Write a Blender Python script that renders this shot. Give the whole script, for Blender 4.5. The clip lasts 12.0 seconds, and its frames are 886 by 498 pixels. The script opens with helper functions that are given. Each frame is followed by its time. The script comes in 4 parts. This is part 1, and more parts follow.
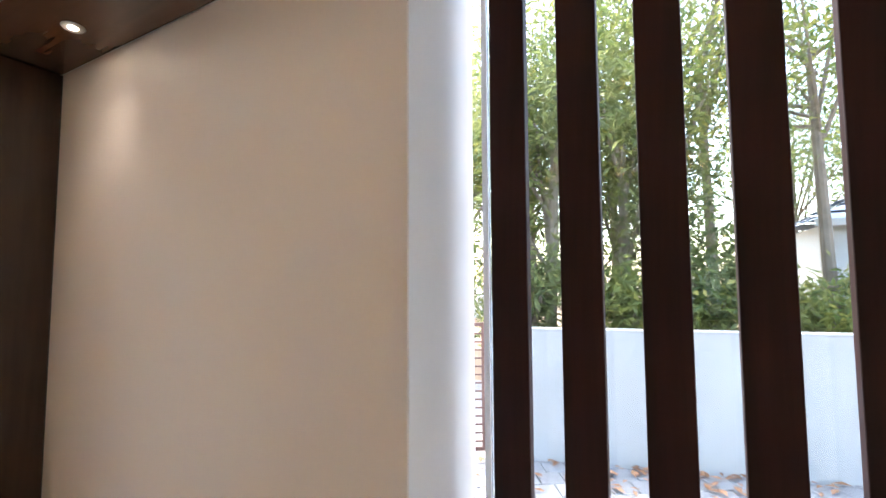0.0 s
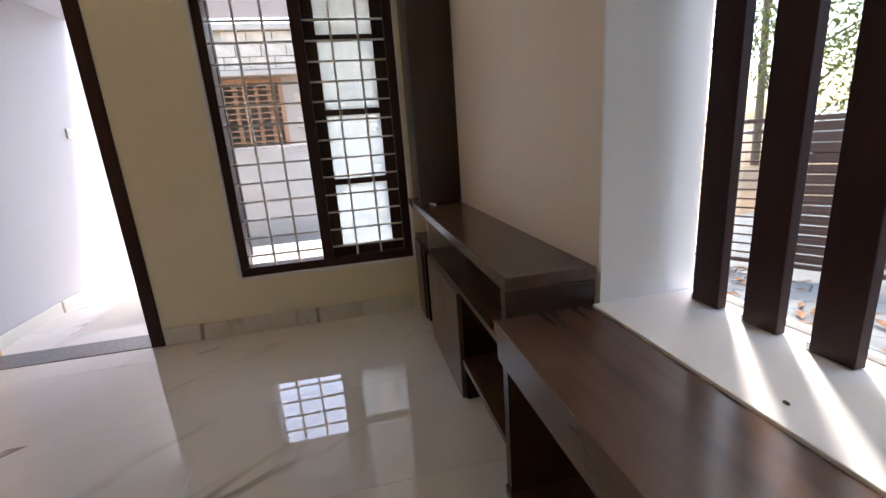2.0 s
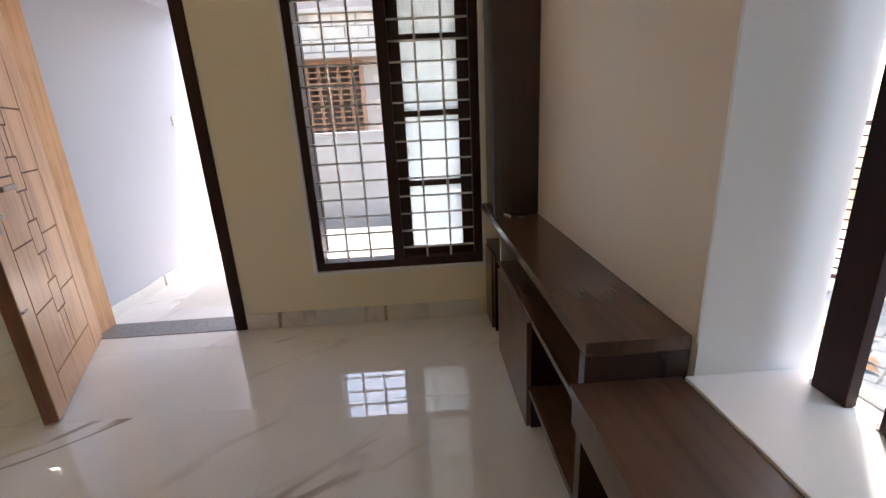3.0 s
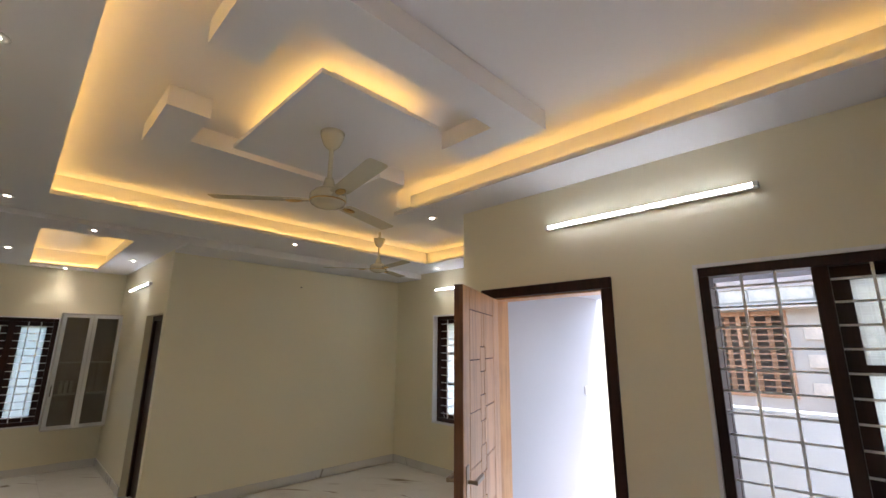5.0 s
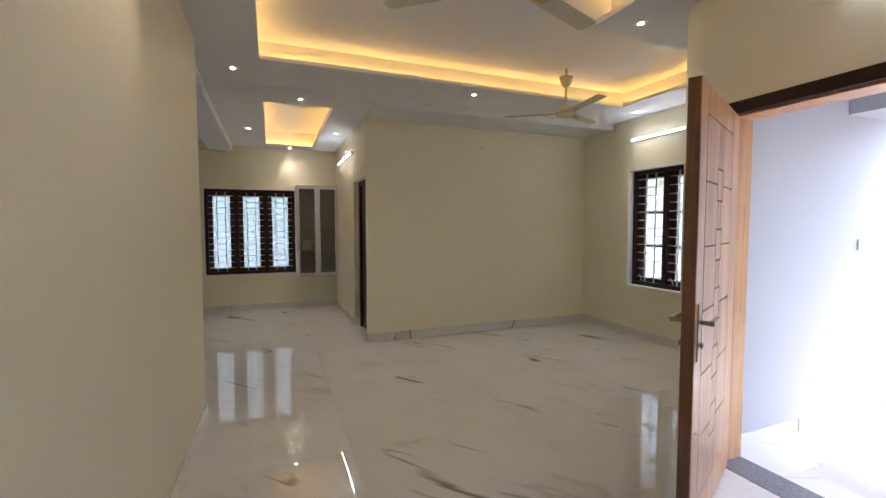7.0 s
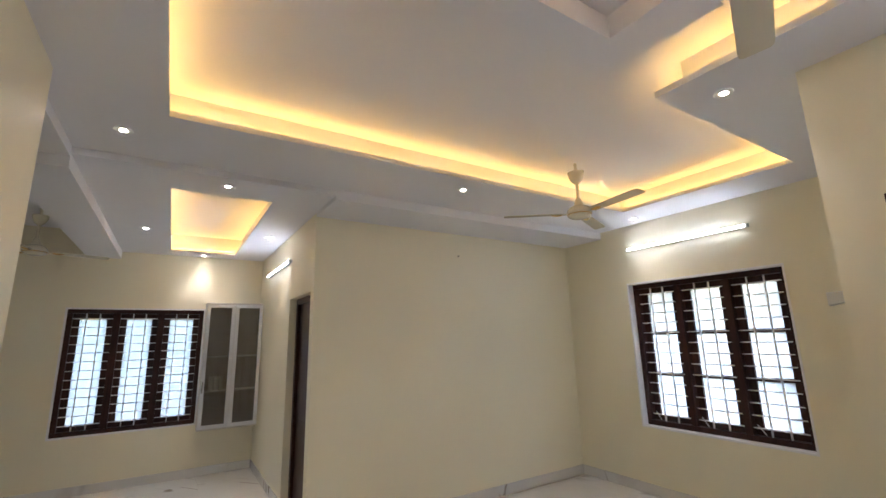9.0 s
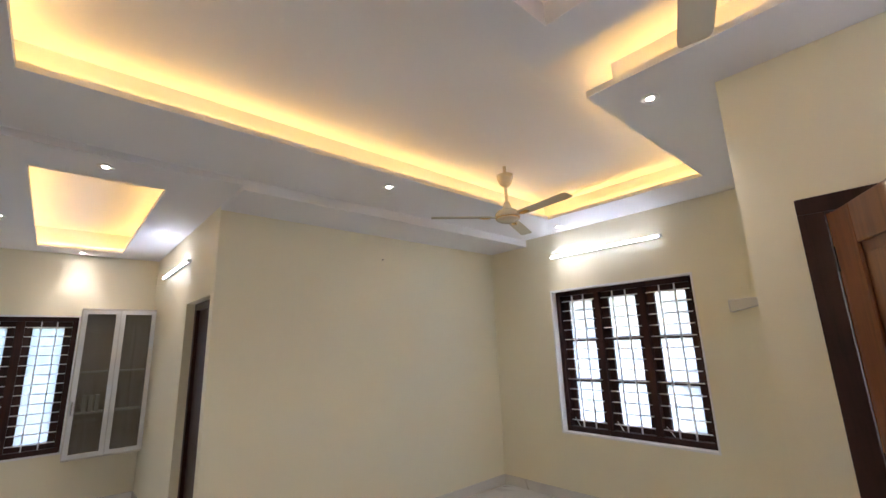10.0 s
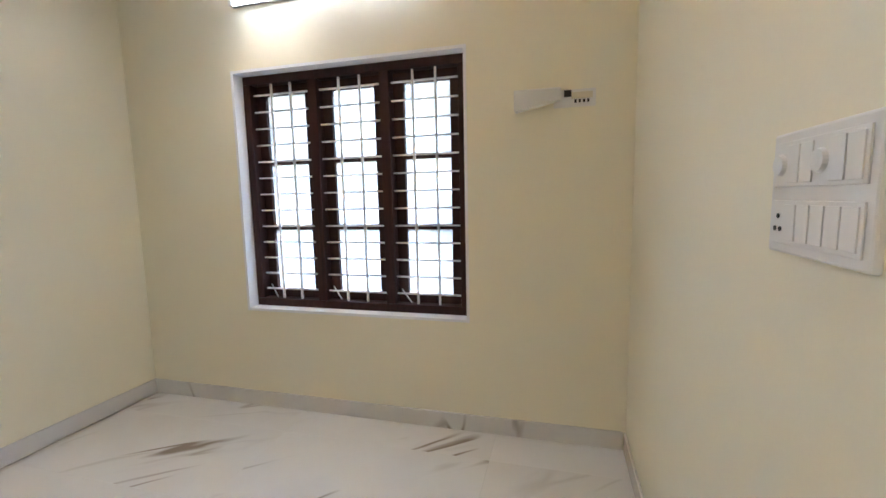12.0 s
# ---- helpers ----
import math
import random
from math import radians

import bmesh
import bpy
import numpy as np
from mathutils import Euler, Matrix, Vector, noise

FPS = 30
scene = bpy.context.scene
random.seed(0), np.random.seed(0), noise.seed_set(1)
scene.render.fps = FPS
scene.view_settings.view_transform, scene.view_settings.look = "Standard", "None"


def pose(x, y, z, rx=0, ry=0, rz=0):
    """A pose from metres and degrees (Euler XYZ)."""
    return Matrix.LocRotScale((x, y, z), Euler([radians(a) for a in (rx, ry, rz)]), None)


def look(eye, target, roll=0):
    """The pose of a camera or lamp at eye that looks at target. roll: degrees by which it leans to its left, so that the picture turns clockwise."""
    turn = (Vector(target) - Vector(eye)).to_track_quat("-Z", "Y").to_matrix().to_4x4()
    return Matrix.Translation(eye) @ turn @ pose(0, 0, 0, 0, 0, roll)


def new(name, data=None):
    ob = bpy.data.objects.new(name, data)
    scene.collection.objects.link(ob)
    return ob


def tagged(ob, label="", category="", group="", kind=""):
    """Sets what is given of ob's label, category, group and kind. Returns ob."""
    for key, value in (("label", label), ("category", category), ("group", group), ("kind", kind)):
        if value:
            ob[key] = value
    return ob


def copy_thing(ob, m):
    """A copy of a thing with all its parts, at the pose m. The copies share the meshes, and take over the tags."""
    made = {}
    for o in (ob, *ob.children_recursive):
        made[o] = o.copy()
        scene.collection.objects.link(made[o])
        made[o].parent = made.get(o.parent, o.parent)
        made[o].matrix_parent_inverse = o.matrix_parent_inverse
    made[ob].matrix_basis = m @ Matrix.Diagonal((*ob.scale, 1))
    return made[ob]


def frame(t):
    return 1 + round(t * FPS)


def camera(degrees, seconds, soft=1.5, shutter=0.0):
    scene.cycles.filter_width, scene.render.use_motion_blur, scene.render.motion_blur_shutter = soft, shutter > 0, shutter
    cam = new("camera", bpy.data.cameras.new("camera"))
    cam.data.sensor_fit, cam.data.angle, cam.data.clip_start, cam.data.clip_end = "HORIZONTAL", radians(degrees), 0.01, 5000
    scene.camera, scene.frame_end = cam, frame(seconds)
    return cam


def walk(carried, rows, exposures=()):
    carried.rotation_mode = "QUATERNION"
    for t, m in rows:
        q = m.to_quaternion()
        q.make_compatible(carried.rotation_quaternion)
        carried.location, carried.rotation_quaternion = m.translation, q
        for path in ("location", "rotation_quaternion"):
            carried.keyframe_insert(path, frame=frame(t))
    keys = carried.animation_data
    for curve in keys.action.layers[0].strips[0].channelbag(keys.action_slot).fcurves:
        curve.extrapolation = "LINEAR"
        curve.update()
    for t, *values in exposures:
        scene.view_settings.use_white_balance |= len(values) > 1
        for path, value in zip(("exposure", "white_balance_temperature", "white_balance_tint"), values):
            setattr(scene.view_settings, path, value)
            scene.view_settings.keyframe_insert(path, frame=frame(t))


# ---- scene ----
cam = camera(92.2, 12.0)
PATH = [
    (0, (-2.029, 0.595, 1.51), (-1.091, -1.167, 1.636), -0.3),
    (0.3, (-2.177, 0.476, 1.475), (-0.892, -1.055, 1.54), -0.4),
    (0.5, (-2.274, 0.431, 1.441), (-0.765, -0.882, 1.411), -1.0),
    (1, (-2.457, 0.431, 1.358), (-0.631, -0.374, 1.232), -2.6),
    (1.5, (-2.573, 0.525, 1.271), (-0.643, 0.048, 1.047), -4.0),
    (2, (-2.533, 0.56, 1.03), (-0.635, 0.176, 0.53), -4.2),
    (2.5, (-2.515, 0.574, 0.931), (-0.666, 0.228, 0.252), -1.7),
    (3, (-2.437, 0.562, 1.178), (-0.524, 0.494, 0.597), -3.0),
    (3.5, (-2.431, 0.519, 1.45), (-0.502, 0.93, 1.118), -3.3),
    (3.7, (-2.454, 0.526, 1.492), (-0.539, 1.072, 1.302), -3.5),
    (5.3, (-2.576, 0.627, 1.706), (-1.362, 2.133, 2.212), 1.3),
    (5.5, (-2.582, 0.646, 1.662), (-1.472, 2.233, 2.164), 1.7),
    (6, (-2.568, 0.701, 1.466), (-1.723, 2.493, 1.739), 0.3),
    (6.5, (-2.57, 0.733, 1.437), (-1.803, 2.579, 1.358), -0.4),
    (6.7, (-2.512, 0.791, 1.419), (-1.768, 2.644, 1.311), 0.0),
    (8.3, (-2.373, 1.99, 1.451), (-1.586, 3.826, 1.35), -1.1),
    (8.5, (-2.368, 2.106, 1.464), (-1.539, 3.926, 1.443), -1.1),
    (9, (-2.393, 2.284, 1.588), (-1.351, 3.941, 1.999), -1.4),
    (9.5, (-2.382, 2.323, 1.677), (-1.255, 3.817, 2.383), -1.2),
    (10, (-2.245, 2.45, 1.577), (-0.937, 3.896, 2.019), -2.0),
    (10.5, (-1.889, 2.679, 1.392), (-0.349, 3.956, 1.383), -2.5),
    (11, (-1.418, 2.938, 1.322), (0.305, 3.938, 1.149), -1.8),
    (11.5, (-0.934, 3.128, 1.311), (0.956, 3.737, 1.075), -1.8),
    (12, (-0.426, 3.267, 1.339), (1.49, 3.791, 1.103), -1.2),
]
walk(cam, [(t, look(eye, target, roll)) for t, eye, target, roll in PATH], [(0, 3.8, 6900, 15), (0.5, 3.65, 7000, 16), (1, 3.4, 7000, 17), (1.5, 3.0, 7000, 16), (2.5, 2.95, 7000, 16), (3.5, 3.2, 7000, 15), (5.5, 3.2, 6300, 14),
    (6.5, 3.3, 6250, 14), (8.5, 3.9, 6050, 16), (9.5, 3.9, 5850, 17), (10.5, 4.2, 5850, 19), (12, 4.35, 5700, 16)])

# ---- light ----
SUN_EL, SUN_AZ = radians(65), math.atan2(0.77, -0.64)
world = bpy.data.worlds.new("world")
scene.world = world
world.use_nodes = True
wn = world.node_tree.nodes
sky = wn.new("ShaderNodeTexSky")
sky.sky_type, sky.sun_disc, sky.sun_elevation, sky.sun_rotation = "NISHITA", False, SUN_EL, SUN_AZ
sky.dust_density, sky.air_density = 2.5, 1.2
world.node_tree.links.new(sky.outputs[0], wn["Background"].inputs[0])
wn["Background"].inputs[1].default_value = 0.15

sun = new("sun", bpy.data.lights.new("sun", "SUN"))
sun.data.energy, sun.data.angle, sun.data.color = 0.65, radians(2.5), (1.0, 0.95, 0.88)
sun.matrix_world = look((0.77 * 20, -0.64 * 20, math.tan(SUN_EL) * 20), (0, 0, 0))


# ---- materials ----
def material(name, base, rough=0.5, metal=0.0, vary=0.06, scale=3.0, bump=0.0, bump_scale=60.0, coat=0.0, spec=0.5):
    """Paint-like material with broad and fine variation."""
    m = bpy.data.materials.new(name)
    m.use_nodes = True
    n, l = m.node_tree.nodes, m.node_tree.links
    b = n["Principled BSDF"]
    b.inputs["Roughness"].default_value, b.inputs["Metallic"].default_value = rough, metal
    b.inputs["Coat Weight"].default_value, b.inputs["Specular IOR Level"].default_value = coat, spec
    co = n.new("ShaderNodeTexCoord")
    big, fine = n.new("ShaderNodeTexNoise"), n.new("ShaderNodeTexNoise")
    big.inputs["Scale"].default_value, big.inputs["Detail"].default_value = scale, 4
    fine.inputs["Scale"].default_value, fine.inputs["Detail"].default_value = bump_scale, 3
    l.new(co.outputs["Object"], big.inputs["Vector"])
    l.new(co.outputs["Object"], fine.inputs["Vector"])
    add = n.new("ShaderNodeMath")
    add.operation = "MULTIPLY_ADD"
    l.new(fine.outputs["Fac"], add.inputs[0])
    add.inputs[1].default_value = 0.35
    l.new(big.outputs["Fac"], add.inputs[2])
    ramp = n.new("ShaderNodeValToRGB")
    e = ramp.color_ramp.elements
    e[0].position, e[1].position = 0.35, 0.95
    e[0].color = (*[max(0, c * (1 - vary)) for c in base], 1)
    e[1].color = (*[min(1, c * (1 + vary)) for c in base], 1)
    l.new(add.outputs[0], ramp.inputs[0])
    l.new(ramp.outputs[0], b.inputs["Base Color"])
    if bump:
        bp = n.new("ShaderNodeBump")
        bp.inputs["Strength"].default_value, bp.inputs["Distance"].default_value = bump, 0.004
        l.new(fine.outputs["Fac"], bp.inputs["Height"])
        l.new(bp.outputs[0], b.inputs["Normal"])
    return m


def wood(name, dark, light, rough=0.35, axis=0, coat=0.0, grain=1.0, relief=0.12):
    """Wood or wood laminate with grain along one axis of the object."""
    m = bpy.data.materials.new(name)
    m.use_nodes = True
    n, l = m.node_tree.nodes, m.node_tree.links
    b = n["Principled BSDF"]
    b.inputs["Coat Weight"].default_value = coat
    co, mp = n.new("ShaderNodeTexCoord"), n.new("ShaderNodeMapping")
    s = [14.0 * grain] * 3
    s[axis] = 0.9 * grain
    mp.inputs["Scale"].default_value = s
    l.new(co.outputs["Object"], mp.inputs["Vector"])
    nz, fine, blot = (n.new("ShaderNodeTexNoise") for _ in range(3))
    nz.inputs["Scale"].default_value, nz.inputs["Detail"].default_value, nz.inputs["Distortion"].default_value = 1.2, 6, 1.4
    fine.inputs["Scale"].default_value, fine.inputs["Detail"].default_value = 9.0, 5
    blot.inputs["Scale"].default_value, blot.inputs["Detail"].default_value = 5.0, 3
    l.new(mp.outputs[0], nz.inputs["Vector"])
    l.new(mp.outputs[0], fine.inputs["Vector"])
    l.new(co.outputs["Object"], blot.inputs["Vector"])
    a1, a2 = n.new("ShaderNodeMath"), n.new("ShaderNodeMath")
    a1.operation = a2.operation = "MULTIPLY_ADD"
    l.new(fine.outputs["Fac"], a1.inputs[0])
    a1.inputs[1].default_value = 0.35
    l.new(nz.outputs["Fac"], a1.inputs[2])
    l.new(blot.outputs["Fac"], a2.inputs[0])
    a2.inputs[1].default_value = 0.5
    l.new(a1.outputs[0], a2.inputs[2])
    ramp = n.new("ShaderNodeValToRGB")
    e = ramp.color_ramp.elements
    e[0].position, e[1].position = 0.62, 1.0
    e[0].color, e[1].color = (*dark, 1), (*light, 1)
    l.new(a2.outputs[0], ramp.inputs[0])
    l.new(ramp.outputs[0], b.inputs["Base Color"])
    rr = n.new("ShaderNodeMapRange")
    rr.inputs["To Min"].default_value, rr.inputs["To Max"].default_value = rough * (1 - relief), rough * (1 + 2 * relief)
    l.new(fine.outputs["Fac"], rr.inputs["Value"])
    l.new(rr.outputs[0], b.inputs["Roughness"])
    if relief:
        bp = n.new("ShaderNodeBump")
        bp.inputs["Strength"].default_value, bp.inputs["Distance"].default_value = relief, 0.002
        l.new(fine.outputs["Fac"], bp.inputs["Height"])
        l.new(bp.outputs[0], b.inputs["Normal"])
    return m


def glow(name, colour, strength):
    m = bpy.data.materials.new(name)
    m.use_nodes = True
    b = m.node_tree.nodes["Principled BSDF"]
    b.inputs["Base Color"].default_value = (*colour, 1)
    b.inputs["Emission Color"].default_value = (*colour, 1)
    b.inputs["Emission Strength"].default_value = strength
    return m


def marble(name):
    """Polished white vitrified tile with sparse grey-brown slanting veins, shifted from tile to tile."""
    m = bpy.data.materials.new(name)
    m.use_nodes = True
    n, l = m.node_tree.nodes, m.node_tree.links
    b = n["Principled BSDF"]
    co, info = n.new("ShaderNodeTexCoord"), n.new("ShaderNodeObjectInfo")
    shift = n.new("ShaderNodeCombineXYZ")
    mul = n.new("ShaderNodeMath")
    mul.operation, mul.inputs[1].default_value = "MULTIPLY", 37.0
    l.new(info.outputs["Random"], mul.inputs[0])
    for k in range(3):
        l.new(mul.outputs[0], shift.inputs[k])
    add = n.new("ShaderNodeVectorMath")
    l.new(co.outputs["Object"], add.inputs[0])
    l.new(shift.outputs[0], add.inputs[1])
    turn = n.new("ShaderNodeVectorRotate")
    turn.rotation_type, turn.inputs["Angle"].default_value = "Z_AXIS", radians(-130)
    l.new(add.outputs[0], turn.inputs["Vector"])

    def veins(scale, shift_by, lo, hi, m0, m1, strength):
        """Thin strokes along one slant, broken up by a stretched mask."""
        mp = n.new("ShaderNodeMapping")
        mp.inputs["Scale"].default_value, mp.inputs["Location"].default_value = scale, (shift_by, shift_by, 0)
        l.new(turn.outputs[0], mp.inputs["Vector"])
        v = n.new("ShaderNodeTexNoise")
        v.inputs["Scale"].default_value, v.inputs["Detail"].default_value, v.inputs["Roughness"].default_value, v.inputs["Distortion"].default_value = 1.0, 3, 0.4, 0.25
        l.new(mp.outputs[0], v.inputs["Vector"])
        d, ab, line = n.new("ShaderNodeMath"), n.new("ShaderNodeMath"), n.new("ShaderNodeMapRange")
        d.operation, d.inputs[1].default_value, ab.operation = "SUBTRACT", 0.5, "ABSOLUTE"
        l.new(v.outputs["Fac"], d.inputs[0])
        l.new(d.outputs[0], ab.inputs[0])
        line.inputs["From Min"].default_value, line.inputs["From Max"].default_value = lo, hi
        line.inputs["To Min"].default_value, line.inputs["To Max"].default_value = strength, 0.0
        l.new(ab.outputs[0], line.inputs["Value"])
        mk, pr, both = n.new("ShaderNodeTexNoise"), n.new("ShaderNodeMapRange"), n.new("ShaderNodeMath")
        mp2 = n.new("ShaderNodeMapping")
        mp2.inputs["Scale"].default_value, mp2.inputs["Location"].default_value = (1.3, 3.2, 1), (shift_by + 5, 3, 0)
        l.new(turn.outputs[0], mp2.inputs["Vector"])
        mk.inputs["Scale"].default_value, mk.inputs["Detail"].default_value = 1.0, 1
        l.new(mp2.outputs[0], mk.inputs["Vector"])
        pr.inputs["From Min"].default_value, pr.inputs["From Max"].default_value = m0, m1
        l.new(mk.outputs["Fac"], pr.inputs["Value"])
        both.operation = "MULTIPLY"
        l.new(line.outputs[0], both.inputs[0])
        l.new(pr.outputs[0], both.inputs[1])
        return both

    strong, faint = veins((0.7, 4.2, 1), 0, 0.006, 0.026, 0.57, 0.68, 0.9), veins((0.9, 3.0, 1), 9, 0.0, 0.025, 0.53, 0.66, 0.25)
    both = n.new("ShaderNodeMath")
    both.operation = "MAXIMUM"
    l.new(strong.outputs[0], both.inputs[0])
    l.new(faint.outputs[0], both.inputs[1])
    cloud = n.new("ShaderNodeTexNoise")
    cloud.inputs["Scale"].default_value, cloud.inputs["Detail"].default_value = 2.2, 5
    l.new(turn.outputs[0], cloud.inputs["Vector"])
    base = n.new("ShaderNodeValToRGB")
    e = base.color_ramp.elements
    e[0].position, e[1].position = 0.3, 0.75
    e[0].color, e[1].color = (0.71, 0.69, 0.65, 1), (0.78, 0.765, 0.735, 1)
    l.new(cloud.outputs["Fac"], base.inputs[0])
    mix = n.new("ShaderNodeMix")
    mix.data_type = "RGBA"
    l.new(both.outputs[0], mix.inputs["Factor"])
    l.new(base.outputs[0], mix.inputs["A"])
    mix.inputs["B"].default_value = (0.25, 0.195, 0.14, 1)
    l.new(mix.outputs["Result"], b.inputs["Base Color"])
    b.inputs["Roughness"].default_value = 0.006
    b.inputs["Specular IOR Level"].default_value = 0.85
    return m


def glass(name, tint=(0.95, 0.98, 0.97), rough=0.0, pattern=False, frost=0.0):
    m = bpy.data.materials.new(name)
    m.use_nodes = True
    n, l = m.node_tree.nodes, m.node_tree.links
    n.remove(n["Principled BSDF"])
    tr, gl, lw, fr, mix = n.new("ShaderNodeBsdfTransparent"), n.new("ShaderNodeBsdfGlossy"), n.new("ShaderNodeLayerWeight"), n.new("ShaderNodeMapRange"), n.new("ShaderNodeMixShader")
    steep = n.new("ShaderNodeMath")
    steep.operation, steep.inputs[1].default_value = "POWER", 4.0
    l.new(lw.outputs["Facing"], steep.inputs[0])
    l.new(steep.outputs[0], fr.inputs["Value"])
    fr.inputs["To Min"].default_value, fr.inputs["To Max"].default_value = 0.04, 0.6
    tr.inputs[0].default_value = (*tint, 1)
    gl.inputs["Roughness"].default_value = rough + 0.02
    l.new(fr.outputs[0], mix.inputs[0])
    l.new(tr.outputs[0], mix.inputs[1])
    l.new(gl.outputs[0], mix.inputs[2])
    out = mix.outputs[0]
    if pattern:
        co = n.new("ShaderNodeTexCoord")
        sep = n.new("ShaderNodeSeparateXYZ")
        l.new(co.outputs["Object"], sep.inputs[0])
        hits = []
        for axis in ("Y", "Z"):
            for period, off in ((0.046, 0.0), (0.046, 0.013)):
                pp = n.new("ShaderNodeMath")
                pp.operation, pp.inputs[1].default_value = "ADD", off + 10 * period
                l.new(sep.outputs[axis], pp.inputs[0])
                md = n.new("ShaderNodeMath")
                md.operation, md.inputs[1].default_value = "MODULO", period
                l.new(pp.outputs[0], md.inputs[0])
                lt = n.new("ShaderNodeMath")
                lt.operation, lt.inputs[1].default_value = "LESS_THAN", 0.005
                l.new(md.outputs[0], lt.inputs[0])
                hits.append(lt)
        last = hits[0].outputs[0]
        for h in hits[1:]:
            mx = n.new("ShaderNodeMath")
            mx.operation = "MAXIMUM"
            l.new(last, mx.inputs[0])
            l.new(h.outputs[0], mx.inputs[1])
            last = mx.outputs[0]
        blot = n.new("ShaderNodeTexNoise")
        blot.inputs["Scale"].default_value = 3.5
        l.new(co.outputs["Object"], blot.inputs["Vector"])
        br = n.new("ShaderNodeMapRange")
        br.inputs["From Min"].default_value, br.inputs["From Max"].default_value = 0.42, 0.6
        br.inputs["To Min"].default_value, br.inputs["To Max"].default_value = 0.3, 0.85
        l.new(blot.outputs["Fac"], br.inputs["Value"])
        f = n.new("ShaderNodeMath")
        f.operation = "MULTIPLY"
        l.new(last, f.inputs[0])
        l.new(br.outputs[0], f.inputs[1])
        df, mix2 = n.new("ShaderNodeBsdfDiffuse"), n.new("ShaderNodeMixShader")
        df.inputs[0].default_value = (0.22, 0.23, 0.23, 1)
        l.new(f.outputs[0], mix2.inputs[0])
        l.new(out, mix2.inputs[1])
        l.new(df.outputs[0], mix2.inputs[2])
        out = mix2.outputs[0]
    if frost:
        tl, mix3 = n.new("ShaderNodeBsdfTranslucent"), n.new("ShaderNodeMixShader")
        tl.inputs[0].default_value = (*tint, 1)
        mix3.inputs[0].default_value = frost
        l.new(out, mix3.inputs[1])
        l.new(tl.outputs[0], mix3.inputs[2])
        out = mix3.outputs[0]
    l.new(out, n["Material Output"].inputs[0])
    return m


CREAM = material("cream_paint", (0.87, 0.82, 0.635), 0.5, vary=0.02, scale=1.3, bump=0.04, bump_scale=140)
WHITE = material("white_paint", (0.87, 0.87, 0.87), 0.6, vary=0.015, scale=1.5, bump=0.04, bump_scale=140)
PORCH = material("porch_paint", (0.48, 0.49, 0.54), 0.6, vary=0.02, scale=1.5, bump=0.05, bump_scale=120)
CEIL = material("ceiling_paint", (0.84, 0.83, 0.845), 0.7, vary=0.015, scale=1.2)
BEIGE = material("beige_panel_paint", (0.79, 0.725, 0.68), 0.45, vary=0.02, scale=1.2, bump=0.02, bump_scale=140)
TILE = marble("marble_tile")
GROUT = material("grout", (0.58, 0.55, 0.50), 0.8)
SKIRT = marble("marble_skirting")
# one laminate in two tones: lit flat boards lighter, shaded uprights painted darker
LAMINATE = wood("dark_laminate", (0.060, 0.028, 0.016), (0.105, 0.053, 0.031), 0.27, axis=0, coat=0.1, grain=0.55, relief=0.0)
LAMINATE_Z_SHADED = wood("dark_laminate_upright_shaded", (0.028, 0.0125, 0.008), (0.044, 0.021, 0.0135), 0.27, axis=2, coat=0.1, grain=0.55, relief=0.0)
CABDOOR = wood("cabinet_door_laminate", (0.06, 0.033, 0.022), (0.15, 0.085, 0.055), 0.3, axis=2, grain=0.6)
FRAME = wood("dark_frame_wood", (0.014, 0.005, 0.0045), (0.042, 0.014, 0.011), 0.36, axis=2, coat=0.1)
SLAT = wood("dark_slat", (0.013, 0.0036, 0.0036), (0.034, 0.0095, 0.009), 0.5, axis=2)
for dark_wood in (SLAT, FRAME):
    dark_wood.node_tree.nodes["Principled BSDF"].inputs["Specular IOR Level"].default_value = 0.25
TEAK = wood("teak", (0.42, 0.20, 0.085), (0.66, 0.36, 0.17), 0.35, axis=2, coat=0.2)
TEAK_DARK = wood("teak_dark", (0.10, 0.034, 0.013), (0.23, 0.088, 0.036), 0.32, axis=2, coat=0.3)
GROOVE = material("groove", (0.10, 0.04, 0.02), 0.7)
STEEL = material("grille_steel", (0.86, 0.86, 0.86), 0.3, metal=0.0, vary=0.05)
BRASS = material("antique_brass", (0.33, 0.25, 0.17), 0.32, metal=1.0, vary=0.15, scale=30)
CHROME = material("chrome", (0.6, 0.58, 0.55), 0.2, metal=1.0)
IVORY = material("ivory_enamel", (0.74, 0.68, 0.52), 0.22, vary=0.02, coat=0.5)
GOLD = material("gold_trim", (0.72, 0.48, 0.18), 0.25, metal=1.0, vary=0.1)
PLASTIC = material("white_plastic", (0.78, 0.77, 0.73), 0.3, vary=0.02)
GREYP = material("grey_plastic", (0.30, 0.30, 0.30), 0.4)
DARK = material("dark_gap", (0.02, 0.018, 0.016), 0.7)
ALU = material("aluminium", (0.72, 0.72, 0.72), 0.35, metal=0.4, vary=0.05)
GRANITE = material("grey_granite", (0.17, 0.17, 0.175), 0.25, vary=0.35, scale=60, bump_scale=200)
GLASS = glass("clear_glass")
# tint added as a filter that dims the bright outdoors behind the slats
DIM_GLASS = glass("dimming_glass", (0.74, 0.775, 0.78))
SHUTTER_GLASS = glass("patterned_glass", tint=(0.86, 0.90, 0.88), pattern=True, frost=0.55)
SMOKE = glass("smoked_glass", (0.80, 0.79, 0.76))
WARM_LED = glow("warm_led", (1.0, 0.60, 0.15), 1.0)
DIM_LED = glow("dim_warm_led", (1.0, 0.66, 0.30), 0.3)
TUBE = glow("tube_light", (0.86, 0.93, 1.0), 2.4)
